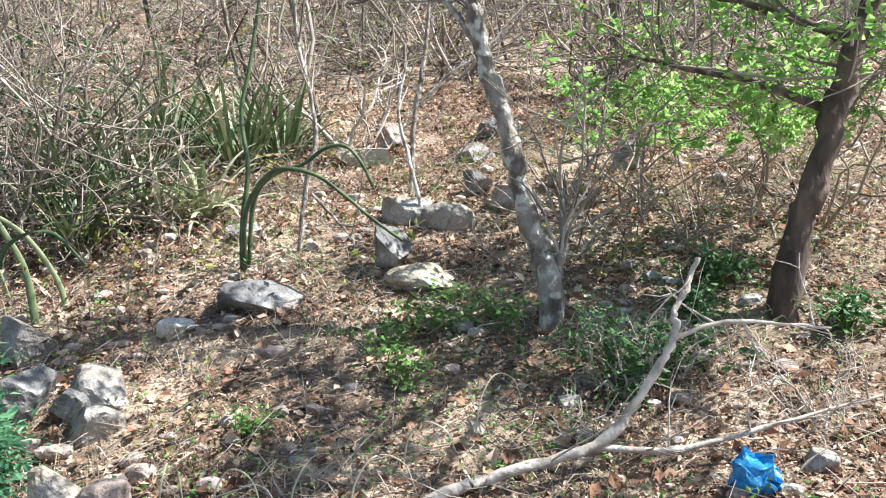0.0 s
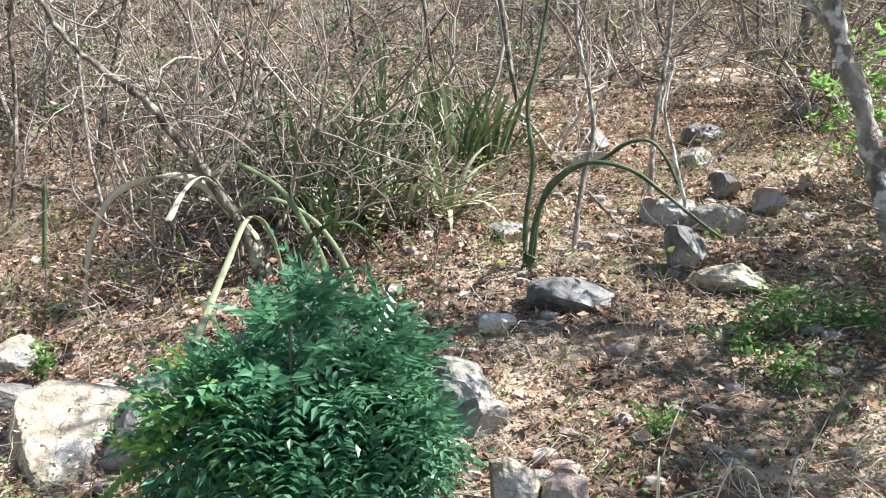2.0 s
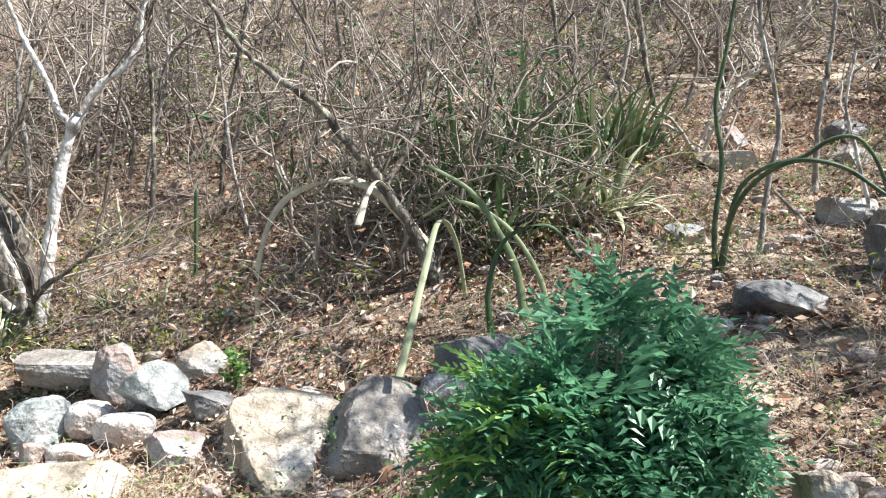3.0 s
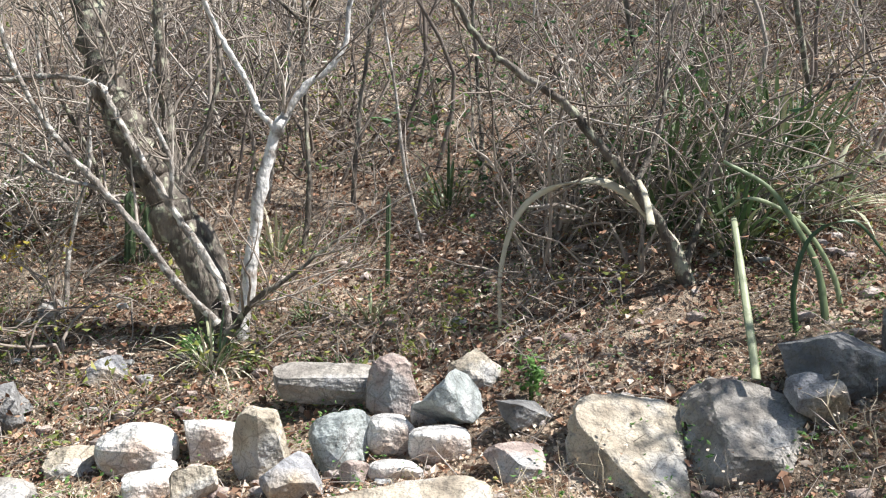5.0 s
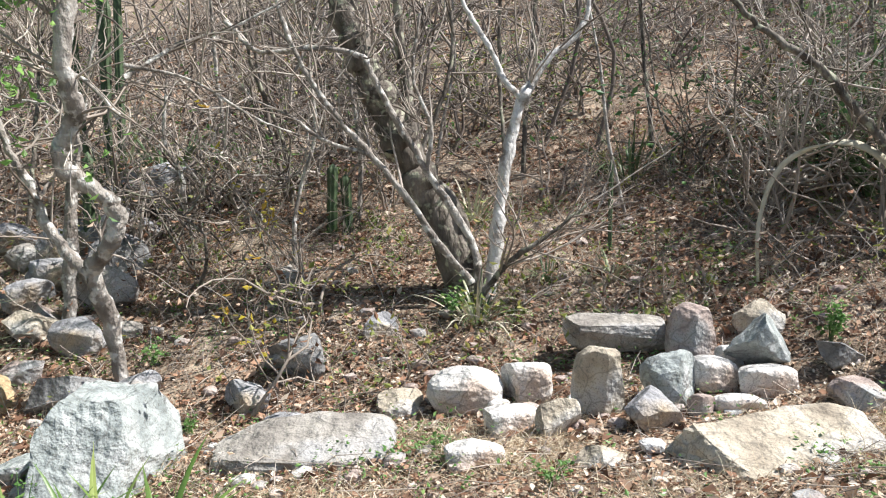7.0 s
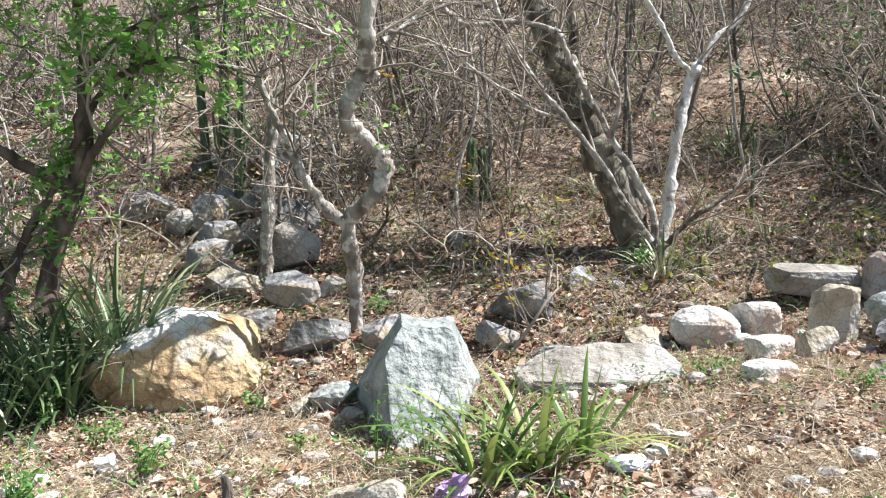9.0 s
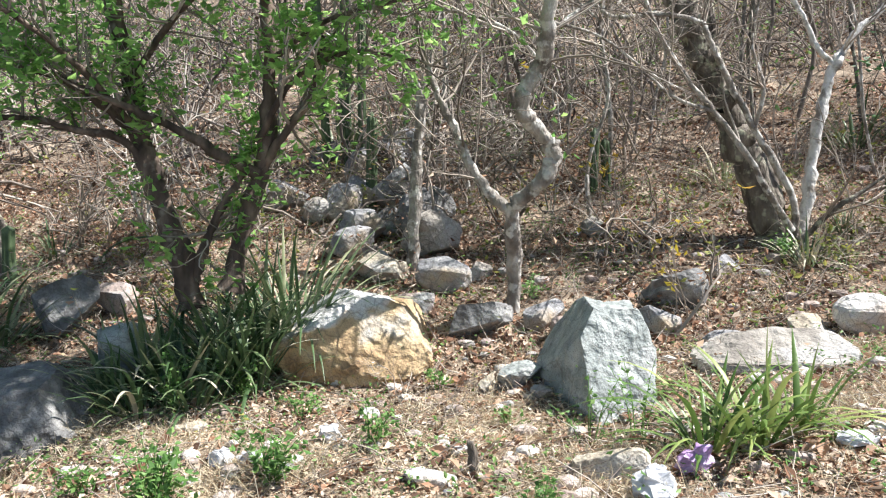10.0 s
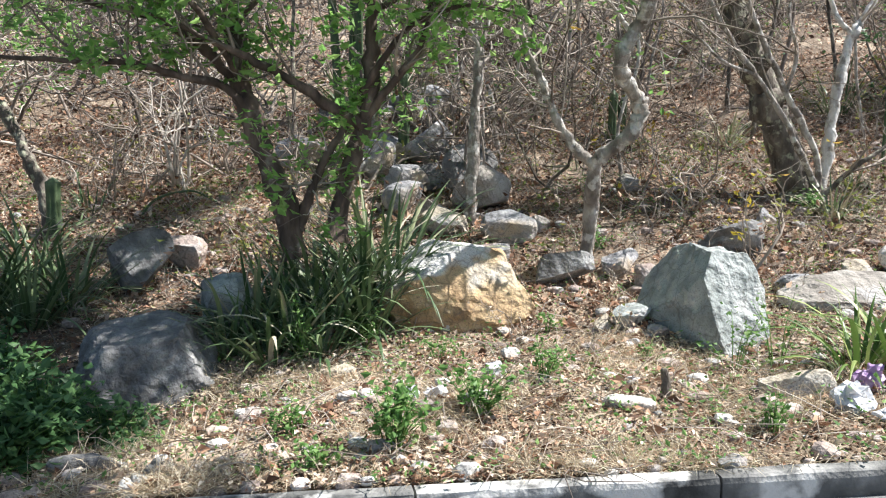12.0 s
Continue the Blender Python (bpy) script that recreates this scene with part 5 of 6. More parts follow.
def plants():
    rosette("yellow-green spiky bromeliad on the sunny bank", -9.52, 4.30, BLADE_LIGHT, 0.78, 0.042, 40, 1, 0.9)
    rosette("yellow-green spiky bromeliad on the sunny bank", -9.20, 4.34, BLADE_LIGHT, 0.74, 0.042, 40, 2, 1.0)
    rosette("yellow-green spiky bromeliad on the sunny bank", -8.92, 4.45, BLADE_LIGHT, 0.66, 0.04, 26, 3, 1.1)
    for k, (x, y, l, n) in enumerate([(-12.98, 6.55, 0.95, 84), (-12.60, 6.70, 0.95, 80), (-13.25, 6.75, 0.85, 64), (-12.35, 7.00, 1.10, 80), (-12.75, 7.05, 1.05, 74), (-12.02, 7.20, 1.35, 64), (-12.35, 6.55, 0.80, 60), (-12.2, 7.35, 1.3, 60), (-13.15, 6.2, 0.75, 50), (-12.75, 6.2, 0.78, 54), (-13.45, 6.5, 0.8, 46)]):
        rosette("dense dark green spiky bromeliad clump beside the boulder", x, y, BLADE_DARK, l, 0.042, n, 10 + k, 0.92, foot_r=0.17, dead=0.08)
    for k, (x, y, l, n) in enumerate([(-15.12, 7.30, 1.0, 70), (-15.5, 7.6, 1.0, 64), (-14.85, 7.60, 0.85, 50), (-15.6, 7.1, 0.95, 60), (-15.3, 8.2, 0.95, 50), (-15.9, 7.4, 1.0, 54)]):
        rosette("dark green spiky bromeliad clump in tree shade", x, y, BLADE_DARK, l, 0.042, n, 20 + k, 0.88, foot_r=0.17)
    rosette("pale green agave-like rosette in leaf litter", -1.92, 8.05, BLADE_PALE, 1.0, 0.075, 46, 31, 1.05, dead=0.15)
    rosette("pale green agave-like rosette in leaf litter", -1.50, 8.15, BLADE_PALE, 0.9, 0.07, 40, 32, 1.05, dead=0.15)
    rosette("tall dark green spiky clump on the slope", -1.35, 9.6, BLADE_DARK, 1.4, 0.06, 70, 33, 0.6, foot_r=0.2)
    rosette("tall dark green spiky clump on the slope", -2.15, 9.9, BLADE_DARK, 1.5, 0.06, 70, 34, 0.55, foot_r=0.2)
    rosette("tall dark green spiky clump on the slope", -0.9, 9.9, BLADE_DARK, 1.3, 0.06, 54, 35, 0.6, foot_r=0.2)
    rosette("small olive-green tuft of spiky leaves", -6.32, 8.40, BLADE_DARK, 0.42, 0.024, 34, 36, 0.9, foot_r=0.06)
    rosette("drooping pale spiky tuft at the foot of a tree", -7.08, 7.75, BLADE_DARK, 0.62, 0.026, 60, 37, 0.95, foot_r=0.12, dead=0.4)
    rosette("small straw-green tuft of spiky leaves", -5.73, 8.20, BLADE_PALE, 0.45, 0.024, 30, 38, 0.9, foot_r=0.06, dead=0.2)
    rosette("dark spiky clump under the cacti", -11.15, 12.4, BLADE_DARK, 1.3, 0.06, 60, 39, 0.7, foot_r=0.2)
    rosette("dark spiky clump under the cacti", -11.9, 12.3, BLADE_DARK, 1.2, 0.06, 56, 40, 0.7, foot_r=0.2)
    rosette("dark spiky clump by the thorn tree", -2.55, 7.7, BLADE_DARK, 1.05, 0.045, 54, 41, 0.75, foot_r=0.12)
    rosette("dark spiky clump by the thorn tree", -2.2, 8.2, BLADE_DARK, 1.15, 0.045, 54, 42, 0.65, foot_r=0.12)
    rosette("tall dark green spiky clump behind the thorn tree", -2.9, 8.5, BLADE_DARK, 1.5, 0.055, 64, 46, 0.6, foot_r=0.25)
    rosette("tall dark green spiky clump behind the thorn tree", -2.45, 9.0, BLADE_DARK, 1.5, 0.055, 64, 47, 0.6, foot_r=0.25)
    rosette("low dark tuft in leaf litter", -15.1, 9.7, BLADE_DARK, 0.5, 0.03, 30, 43, 1.0, foot_r=0.15)
    rosette("pale spiky tuft in the brush", -6.9, 10.2, BLADE_PALE, 0.7, 0.035, 30, 44, 0.8, dead=0.2)
    rosette("dark spiky tuft in the brush", -4.9, 10.6, BLADE_DARK, 0.9, 0.04, 36, 45, 0.8, foot_r=0.2)
    # arching stems
    ribbon("long green arching cactus stem bowed to the ground", [(-0.93, 6.72, 1.06), (-0.90, 6.55, 1.52), (-0.78, 6.41, 1.78), (-0.59, 6.21, 1.92), (-0.32, 6.10, 1.88), (-0.09, 6.03, 1.72), (0.10, 5.96, 1.56), (0.32, 5.94, 1.40)], 0.042, 0.024, CACTUS, "arched_cactus", "cactus")
    ribbon("green arching cactus stem over the slope", [(-0.90, 6.72, 1.10), (-0.84, 6.66, 1.65), (-0.68, 6.57, 1.87), (-0.43, 6.46, 1.96), (-0.26, 6.41, 2.08), (-0.10, 6.36, 2.10), (0.02, 6.34, 1.98), (0.12, 6.33, 1.78)], 0.038, 0.026, CACTUS, "arched_cactus", "cactus", 2)
    ribbon("tall upright green cactus stem", [(-0.95, 6.72, 1.02), (-0.95, 6.77, 1.46), (-0.90, 6.80, 1.92), (-0.95, 6.84, 2.37), (-0.88, 6.86, 2.74), (-0.79, 6.89, 3.3)], 0.046, 0.03, CACTUS, "slim_cactus", "cactus", 3)
    ribbon("long pale dead stem arched over the litter", [(-4.65, 7.40, 0.58), (-4.64, 7.43, 1.03), (-4.53, 7.44, 1.43), (-4.32, 7.44, 1.67), (-3.94, 7.43, 1.78), (-3.66, 7.41, 1.71), (-3.42, 7.39, 1.50), (-3.19, 7.36, 1.21), (-3.03, 7.33, 0.79)], 0.03, 0.11, BLADE_DEAD, "dead_stalk", "dead plant", 4)
    ribbon("pale green strap leaf drooping to the ground", [(-2.85, 6.95, 0.75), (-2.95, 6.75, 1.30), (-3.08, 6.48, 1.47), (-3.18, 6.10, 1.12), (-3.32, 5.54, 0.52)], 0.03, 0.058, BLADE_PALE, "drooping_leaf", "plant leaf", 5)
    ribbon("pale drooping dead leaf on a thorn tree", [(-3.50, 7.30, 1.70), (-3.59, 7.10, 1.77), (-3.64, 6.75, 1.65), (-3.68, 6.47, 1.43)], 0.02, 0.06, BLADE_DEAD, "hanging_leaf", "plant leaf", 6)
    ribbon("bent pale green strap leaf", [(-2.45, 6.36, 0.70), (-2.51, 6.38, 1.11), (-2.66, 6.41, 1.42), (-2.86, 6.43, 1.70), (-3.17, 6.46, 1.88)], 0.065, 0.03, BLADE_PALE, "bent_leaf", "plant leaf", 7)
    ribbon("bent pale green strap leaf", [(-2.25, 6.5, 0.75), (-2.35, 6.5, 1.1), (-2.6, 6.5, 1.45), (-2.95, 6.5, 1.62), (-3.2, 6.5, 1.5)], 0.05, 0.02, BLADE_PALE, "bent_leaf", "plant leaf", 8)
    ribbon("dark green drooping strap leaf", [(-2.70, 6.3, 0.65), (-2.72, 6.3, 1.0), (-2.6, 6.3, 1.35), (-2.3, 6.3, 1.45), (-2.05, 6.3, 1.2)], 0.05, 0.02, BLADE_DARK, "bent_leaf", "plant leaf", 9)
    ribbon("arched dead stem in leaf litter", [(-14.6, 9.4, -0.05), (-14.4, 9.45, 0.3), (-14.0, 9.5, 0.42), (-13.7, 9.45, 0.3)], 0.03, 0.025, CACTUS, "dead_stalk", "dead plant", 10)
    for k, (x, y, r, h, turn) in enumerate([(0.10, 3.55, 0.16, 0.30, 0.2), (-0.20, 3.70, 0.20, 0.26, 0.9), (0.35, 3.95, 0.14, 0.22, -0.4), (-0.55, 3.50, 0.12, 0.34, 0.1), (-0.85, 3.60, 0.10, 0.36, 1.2), (0.75, 4.20, 0.16, 0.30, 0.5)]):
        g = float(bank_z(x, y))
        dx, dy = math.cos(turn) * r, math.sin(turn) * r
        ribbon("bent pale dead grass stalk on the verge", [(x - dx, y - dy, g - 0.02), (x - dx * 0.8, y - dy * 0.8, g + h * 0.6), (x - dx * 0.2, y - dy * 0.2, g + h), (x + dx * 0.6, y + dy * 0.6, g + h * 0.85), (x + dx, y + dy, g + h * 0.35)], 0.010, 0.006, BLADE_DEAD, "bent_stalk", "dead plant", 20 + k)
    # columns
    cactus("tall ribbed green column cactus uphill", -12.08, 12.0, 3.4, 0.055, (-0.07, 0.0), 1)
    cactus("tall ribbed green column cactus uphill", -11.80, 12.0, 3.6, 0.055, (-0.02, 0.0), 2)
    cactus("tall ribbed green column cactus uphill", -11.60, 11.9, 3.5, 0.052, (0.0, 0.0), 3)
    cactus("tall ribbed green column cactus uphill", -11.93, 12.2, 3.0, 0.05, (0.03, 0.0), 9)
    cactus("slim ribbed green column cactus among rocks", -11.45, 10.25, 1.3, 0.06, (0.01, 0.0), 4)
    cactus("short ribbed green cactus column beside a trunk", -15.30, 8.95, 0.72, 0.065, (0.0, 0.0), 5)
    cactus("short dark green cactus column in the brush", -8.6, 10.3, 0.9, 0.055, (0.03, 0), 6)
    cactus("short dark green cactus column in the brush", -8.4, 10.35, 0.75, 0.055, (-0.04, 0), 7)
    cactus("slim dark green cactus column in leaf litter", -5.6, 8.8, 1.0, 0.02, (0.02, 0), 8)


plants()


def herb(label, x, y, r, h, n, size, seed, mat, name="herb"):
    """A low leafy weed: thin stems and small leaves."""
    rng = np.random.default_rng(seed)
    base = tagged(new(name), label, "weed", "weeds in the litter")
    base.location = lie(x, y)
    stems, leaves, pts = Shape(), Shape(), []
    for _ in range(max(5, n // 14)):
        a, q = rng.uniform(0, 6.28), rng.uniform(0.1, 1)
        tip = np.array((math.cos(a) * r * q, math.sin(a) * r * q, h * rng.uniform(0.6, 1.1) * (1.1 - 0.4 * q)))
        line = curve_through([np.array((0, 0, -0.03)) + tip * (0.15, 0.15, 0), tip * (0.5, 0.5, 0.6), tip], 4)
        stems.add(*tube(line, np.linspace(0.005, 0.002, len(line)), 3))
        for _ in range(14):
            pts.append(line[rng.integers(3, len(line))] + rng.normal(0, size * 0.7, 3))
    leaf_cards(leaves, rng, np.array(pts), size, 0.75)
    tagged(part("stalk", stems, HERB, base), kind="stuff")
    tagged(part("foliage", leaves, mat, base, "", False), kind="stuff")


def herbs():
    # Weeds left of x = -14 are thickened to darken that shaded corner.
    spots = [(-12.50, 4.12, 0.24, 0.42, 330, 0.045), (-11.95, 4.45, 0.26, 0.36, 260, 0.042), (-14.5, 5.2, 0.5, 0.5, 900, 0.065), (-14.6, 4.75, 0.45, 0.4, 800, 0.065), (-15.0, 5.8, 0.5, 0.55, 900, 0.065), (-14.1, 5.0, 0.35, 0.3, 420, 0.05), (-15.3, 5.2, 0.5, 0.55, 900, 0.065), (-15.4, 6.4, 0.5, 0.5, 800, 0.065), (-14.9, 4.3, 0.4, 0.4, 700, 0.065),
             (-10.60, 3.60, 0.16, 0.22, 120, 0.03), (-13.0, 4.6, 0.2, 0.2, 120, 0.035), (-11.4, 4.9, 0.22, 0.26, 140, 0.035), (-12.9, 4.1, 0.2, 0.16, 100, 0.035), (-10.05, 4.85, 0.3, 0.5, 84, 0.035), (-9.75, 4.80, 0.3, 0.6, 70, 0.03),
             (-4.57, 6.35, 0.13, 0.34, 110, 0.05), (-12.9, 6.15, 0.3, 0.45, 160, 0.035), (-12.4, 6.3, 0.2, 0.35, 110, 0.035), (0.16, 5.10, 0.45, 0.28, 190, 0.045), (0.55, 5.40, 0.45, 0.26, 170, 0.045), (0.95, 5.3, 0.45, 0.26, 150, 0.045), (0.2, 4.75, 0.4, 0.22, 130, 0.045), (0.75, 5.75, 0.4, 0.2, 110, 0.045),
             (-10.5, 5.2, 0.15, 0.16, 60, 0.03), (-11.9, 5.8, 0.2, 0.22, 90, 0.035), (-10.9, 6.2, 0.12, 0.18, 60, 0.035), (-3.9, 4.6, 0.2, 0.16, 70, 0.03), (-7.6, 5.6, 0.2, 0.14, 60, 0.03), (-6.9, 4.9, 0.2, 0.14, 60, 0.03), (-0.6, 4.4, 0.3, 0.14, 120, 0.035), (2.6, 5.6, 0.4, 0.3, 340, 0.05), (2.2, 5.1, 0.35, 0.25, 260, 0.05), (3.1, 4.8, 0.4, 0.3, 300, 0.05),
             (-7.3, 7.9, 0.18, 0.3, 90, 0.045), (-5.75, 7.15, 0.15, 0.16, 60, 0.035), (-9.9, 7.6, 0.2, 0.2, 80, 0.035), (-9.3, 6.4, 0.2, 0.16, 70, 0.03)]
    for k, (x, y, r, h, n, size) in enumerate(spots):
        # Tree shade over these weeds is put into the leaf colour.
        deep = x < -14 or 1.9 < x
        herb("low green leafy weed, its tree shade put into darker leaves" if deep else "low green leafy weed in leaf litter", x, y, r, h, n, size, 400 + k, DARK_LEAF if deep else HERB)


def dry_weeds():
    """Thin dry weeds, a few stalks each with small withered leaves."""
    rng = np.random.default_rng(88)
    for k, (x, y) in enumerate([(-4.6, 5.0), (-4.45, 5.3), (-3.7, 4.9), (-4.9, 4.75), (-3.2, 4.85), (-6.9, 7.3), (-7.7, 7.2), (-8.0, 6.9), (-8.6, 6.4), (-9.0, 6.2), (-7.9, 6.7), (-10.6, 5.6), (-10.9, 5.4), (-9.2, 5.1), (-8.7, 5.0), (-12.2, 5.3), (-11.2, 6.0), (-10.2, 6.3), (-9.95, 6.6), (-12.9, 5.2), (-5.3, 7.2), (-4.4, 6.9), (-3.8, 6.6), (-2.9, 5.0), (-0.9, 5.0), (-0.4, 5.3), (0.4, 4.4), (-1.0, 4.3)]):
        bare_shrub("thin dry weed with a few withered leaves", x, y, rng.uniform(0.3, 0.6), 600 + k, 4, STRAW if k % 2 else TWIG, OLIVE_LEAF if k % 3 == 0 else LITTER_PALE, 22, 0.032, 0.45, 0.0035, 1, "dry_weed", 0.8)


herbs()
dry_weeds()


# ---- dead wood and litter ----
def fallen_branch():
    rng = np.random.default_rng(9)
    foot = Vector((0.25, 3.62, float(bank_z(0.25, 3.62))))
    base = tagged(new("fallen_branch"), "long pale dead branch lying on the bank", "branch")
    base.location = foot
    runs = [([(0.20, 3.60, 0.33), (0.44, 3.62, 0.43), (0.66, 3.64, 0.49), (1.12, 3.66, 0.61), (1.29, 3.67, 0.78), (1.43, 3.68, 0.97), (1.51, 3.70, 1.13), (1.52, 3.72, 1.24), (1.58, 3.74, 1.35), (1.64, 3.75, 1.50)], 0.034, 0.012),
            ([(1.51, 3.70, 1.12), (1.76, 3.70, 1.19), (2.03, 3.68, 1.18), (2.28, 3.65, 1.16)], 0.014, 0.006),
            ([(1.12, 3.66, 0.60), (1.48, 3.64, 0.58), (1.78, 3.62, 0.64), (2.08, 3.60, 0.73), (2.52, 3.58, 0.84)], 0.018, 0.007)]
    tips, tw = [], Shape()
    for pts, a, b in runs:
        s, line, r = limb_shape([Vector(p) - foot for p in pts], a, b, rng, 8)
        part("limb", s, WOOD_PALE, base)
        for _ in range(7):
            i = rng.integers(3, len(line))
            w = rng.normal(0, 1, 3) + np.array((0.3, 0, 0.3))
            sprout(tw, rng, line[i], w / np.linalg.norm(w), rng.uniform(0.2, 0.5), 0.006, 1, tips, 0.0)
    tagged(part("twigwork", tw, WOOD_PALE, base), kind="stuff")


def crumpled(name, label, x, y, size, mat, seed, category="litter"):
    """A crumpled piece of plastic: a creased thin-walled bag."""
    rng = np.random.default_rng(seed)
    v, f = ico(4)
    v = v.copy()
    for _ in range(26):
        n = rng.normal(0, 1, 3)
        n /= np.linalg.norm(n)
        d = v @ n
        v += (0.10 * np.sin(d * rng.uniform(4, 11) + rng.uniform(0, 6)))[:, None] * n
    v *= np.asarray(size) * 0.5
    s = Shape()
    s.add(v, f)
    ob = new(name, s.mesh(name, mat, False))
    ob.location = lie(x, y, size[2] * 0.42)
    return tagged(ob, label, category)


def litter():
    crumpled("plastic_bag", "crumpled blue plastic bag on the bank", 1.78, 3.36, (0.22, 0.18, 0.20), PLASTIC_BLUE, 1)
    crumpled("plastic_bag", "crumpled white plastic bag beside the bromeliad", -10.02, 3.74, (0.20, 0.20, 0.17), PLASTIC_WHITE, 2)
    crumpled("plastic_scrap", "crumpled white plastic scrap on leaf litter", -9.95, 3.52, (0.16, 0.14, 0.07), PLASTIC_WHITE, 3)
    crumpled("plastic_wrapper", "crumpled purple plastic wrapper beside the bromeliad", -9.72, 3.98, (0.16, 0.12, 0.14), PLASTIC_PURPLE, 4)
    crumpled("paper_scrap", "crumpled white paper scrap on leaf litter", -12.30, 4.86, (0.13, 0.10, 0.13), PLASTIC_WHITE, 5)
    crumpled("paper_scrap", "crumpled white paper scrap on leaf litter", -12.12, 4.84, (0.14, 0.10, 0.10), PLASTIC_WHITE, 6)
    crumpled("plastic_scrap", "crumpled pale plastic scrap behind a weed", -11.66, 5.12, (0.13, 0.10, 0.12), PLASTIC_WHITE, 7)
    crumpled("plastic_scrap", "crumpled white plastic scrap in dry grass", -8.75, 4.1, (0.26, 0.16, 0.08), PLASTIC_WHITE, 8)
    rng = np.random.default_rng(3)
    s, line, r = limb_shape([(0, 0, -0.06), (0.01, 0, 0.08), (-0.005, 0, 0.19)], 0.030, 0.022, rng, 9)
    s.f.append((np.arange(9) + (len(line) - 1) * 9)[None])
    ob = new("tree_stump", s.mesh("tree_stump", BARK_DARK))
    ob.location = lie(-10.85, 4.30)
    tagged(ob, "short dark broken stump in dry grass", "stump")


def drain():
    """A short dressed edge and a dark slot beside the kerb."""
    base = tagged(new("drain_inlet"), "broken brick drain inlet behind the kerb", "drain")
    base.location = lie(-13.95, 4.25)
    rng = np.random.default_rng(12)
    for k in range(5):
        v, f = stone_points(rng, (0.11, 0.10, 0.13), 4, 0.01, 2, 0.66)
        s = Shape()
        s.add(v + np.array((0.11 + 0.032 * k, 0.02 + 0.085 * k - 0.14, 0.02)), f)
        part("brick", s, CONCRETE, base, smooth=False)
    s = Shape()
    v, f = stone_points(rng, (0.46, 0.10, 0.10), 5, 0.01, 3, 0.7)
    s.add(v + np.array((-0.15, 0.30, 0.02)), f)
    part("lintel", s, ROCK_DARK, base, smooth=False)


fallen_branch()
litter()
drain()


# ---- what nobody could count: fallen leaves, straw, sticks, pebbles, far brush ----
def spread_xy(rng, n, x0, x1, y1, power=1.6):
    x = rng.uniform(x0, x1, n)
    k = kerb_y(x) + 0.12
    return np.stack([x, k + (y1 - k) * rng.uniform(0, 1, n) ** power], 1)


def carpet():
    rng = np.random.default_rng(21)
    s = Shape()
    for count, size, tilt, keep in ((300000, 0.022, 0.5, -1.1), (90000, 0.042, 0.4, -0.3), (10000, 0.07, 0.45, 0.0), (60000, 0.062, 0.75, 0.25)):
        xy = spread_xy(rng, count, -18, 6.5, 13, 1.25)
        patch = np.sin(1.3 * xy[:, 0] + 2.1 * np.sin(1.1 * xy[:, 1])) * np.sin(1.7 * xy[:, 1] + 0.9 * xy[:, 0]) + 0.5 * np.sin(4.1 * xy[:, 0] + 1) * np.sin(3.7 * xy[:, 1]) + rng.normal(0, 0.45, count)
        keep = np.where((size == 0.062) & (xy[:, 1] < 5.6), 9.0, keep)
        keep = keep + np.where((xy[:, 0] < -4.4) & (xy[:, 1] < 6.2), 0.75, 0.0)
        flat_leaves(s, rng, xy[patch > keep], size, 0.008, tilt)
    flat_leaves(s, rng, spread_xy(rng, 42000, -26, 12, 24, 0.9), 0.085, 0.02, 0.5)
    tagged(new("fallen_leaves", s.mesh("fallen_leaves", LITTER, False)), "dry brown and tan fallen leaves covering the bank", "leaves", kind="stuff")
    # sun-bleached leaves on the open verge
    s = Shape()
    xy = spread_xy(rng, 26000, -16.5, -4.2, 6.5, 1.1)
    flat_leaves(s, rng, xy[np.sin(1.9 * xy[:, 0] + 0.6) * np.sin(2.3 * xy[:, 1] + 0.5 * xy[:, 0]) + rng.normal(0, 0.5, len(xy)) > -0.2], 0.036, 0.016, 0.45)
    tagged(new("bleached_leaves", s.mesh("bleached_leaves", LITTER_PALE, False)), "pale sun-bleached fallen leaves on the open verge", "leaves", kind="stuff")
    # straw
    s = Shape()
    n = 46000
    xy = spread_xy(rng, n, -18, 6.5, 9, 1.5)
    clump = np.sin(1.9 * xy[:, 0] + 1) * np.sin(2.3 * xy[:, 1]) + rng.normal(0, 0.6, n) > np.where(xy[:, 1] > 6.2, 0.55, -0.1)
    more = spread_xy(rng, 80000, -16, -4.5, 6.2, 1.3)
    tuft = np.sin(2.7 * more[:, 0] + 1.3 * np.sin(2.1 * more[:, 1])) * np.sin(2.9 * more[:, 1] + 0.7 * more[:, 0]) + rng.normal(0, 0.22, len(more)) > 0.22
    xy = np.concatenate([xy[clump], more[tuft]])
    n = len(xy)
    z = bank_z(xy[:, 0], xy[:, 1])
    a = rng.normal(0, 1, (n, 3))
    a[:, 2] = np.abs(a[:, 2]) * 0.5
    a /= np.linalg.norm(a, axis=1)[:, None]
    ln = rng.uniform(0.06, 0.22, n)[:, None]
    b = np.cross(a, rng.normal(0, 1, (n, 3)))
    b /= np.linalg.norm(b, axis=1)[:, None]
    c = np.stack([xy[:, 0], xy[:, 1], z + 0.005], 1)
    mid = c + a * ln * 0.5 + np.array((0, 0, 1.0)) * ln * 0.12
    v = np.stack([c - b * 0.0019, c + b * 0.0019, mid + b * 0.0016, mid - b * 0.0016, c + a * ln], 1)
    i = np.arange(n)[:, None] * 5
    s.add(v.reshape(-1, 3), i + np.array([[0, 1, 2, 3]]))
    s.f.append(i + np.array([[3, 2, 4]]))
    tagged(new("dry_grass", s.mesh("dry_grass", STRAW, False)), "thin dry straw-coloured grass in the leaf litter", "grass", kind="stuff")
    # sticks
    s = Shape()
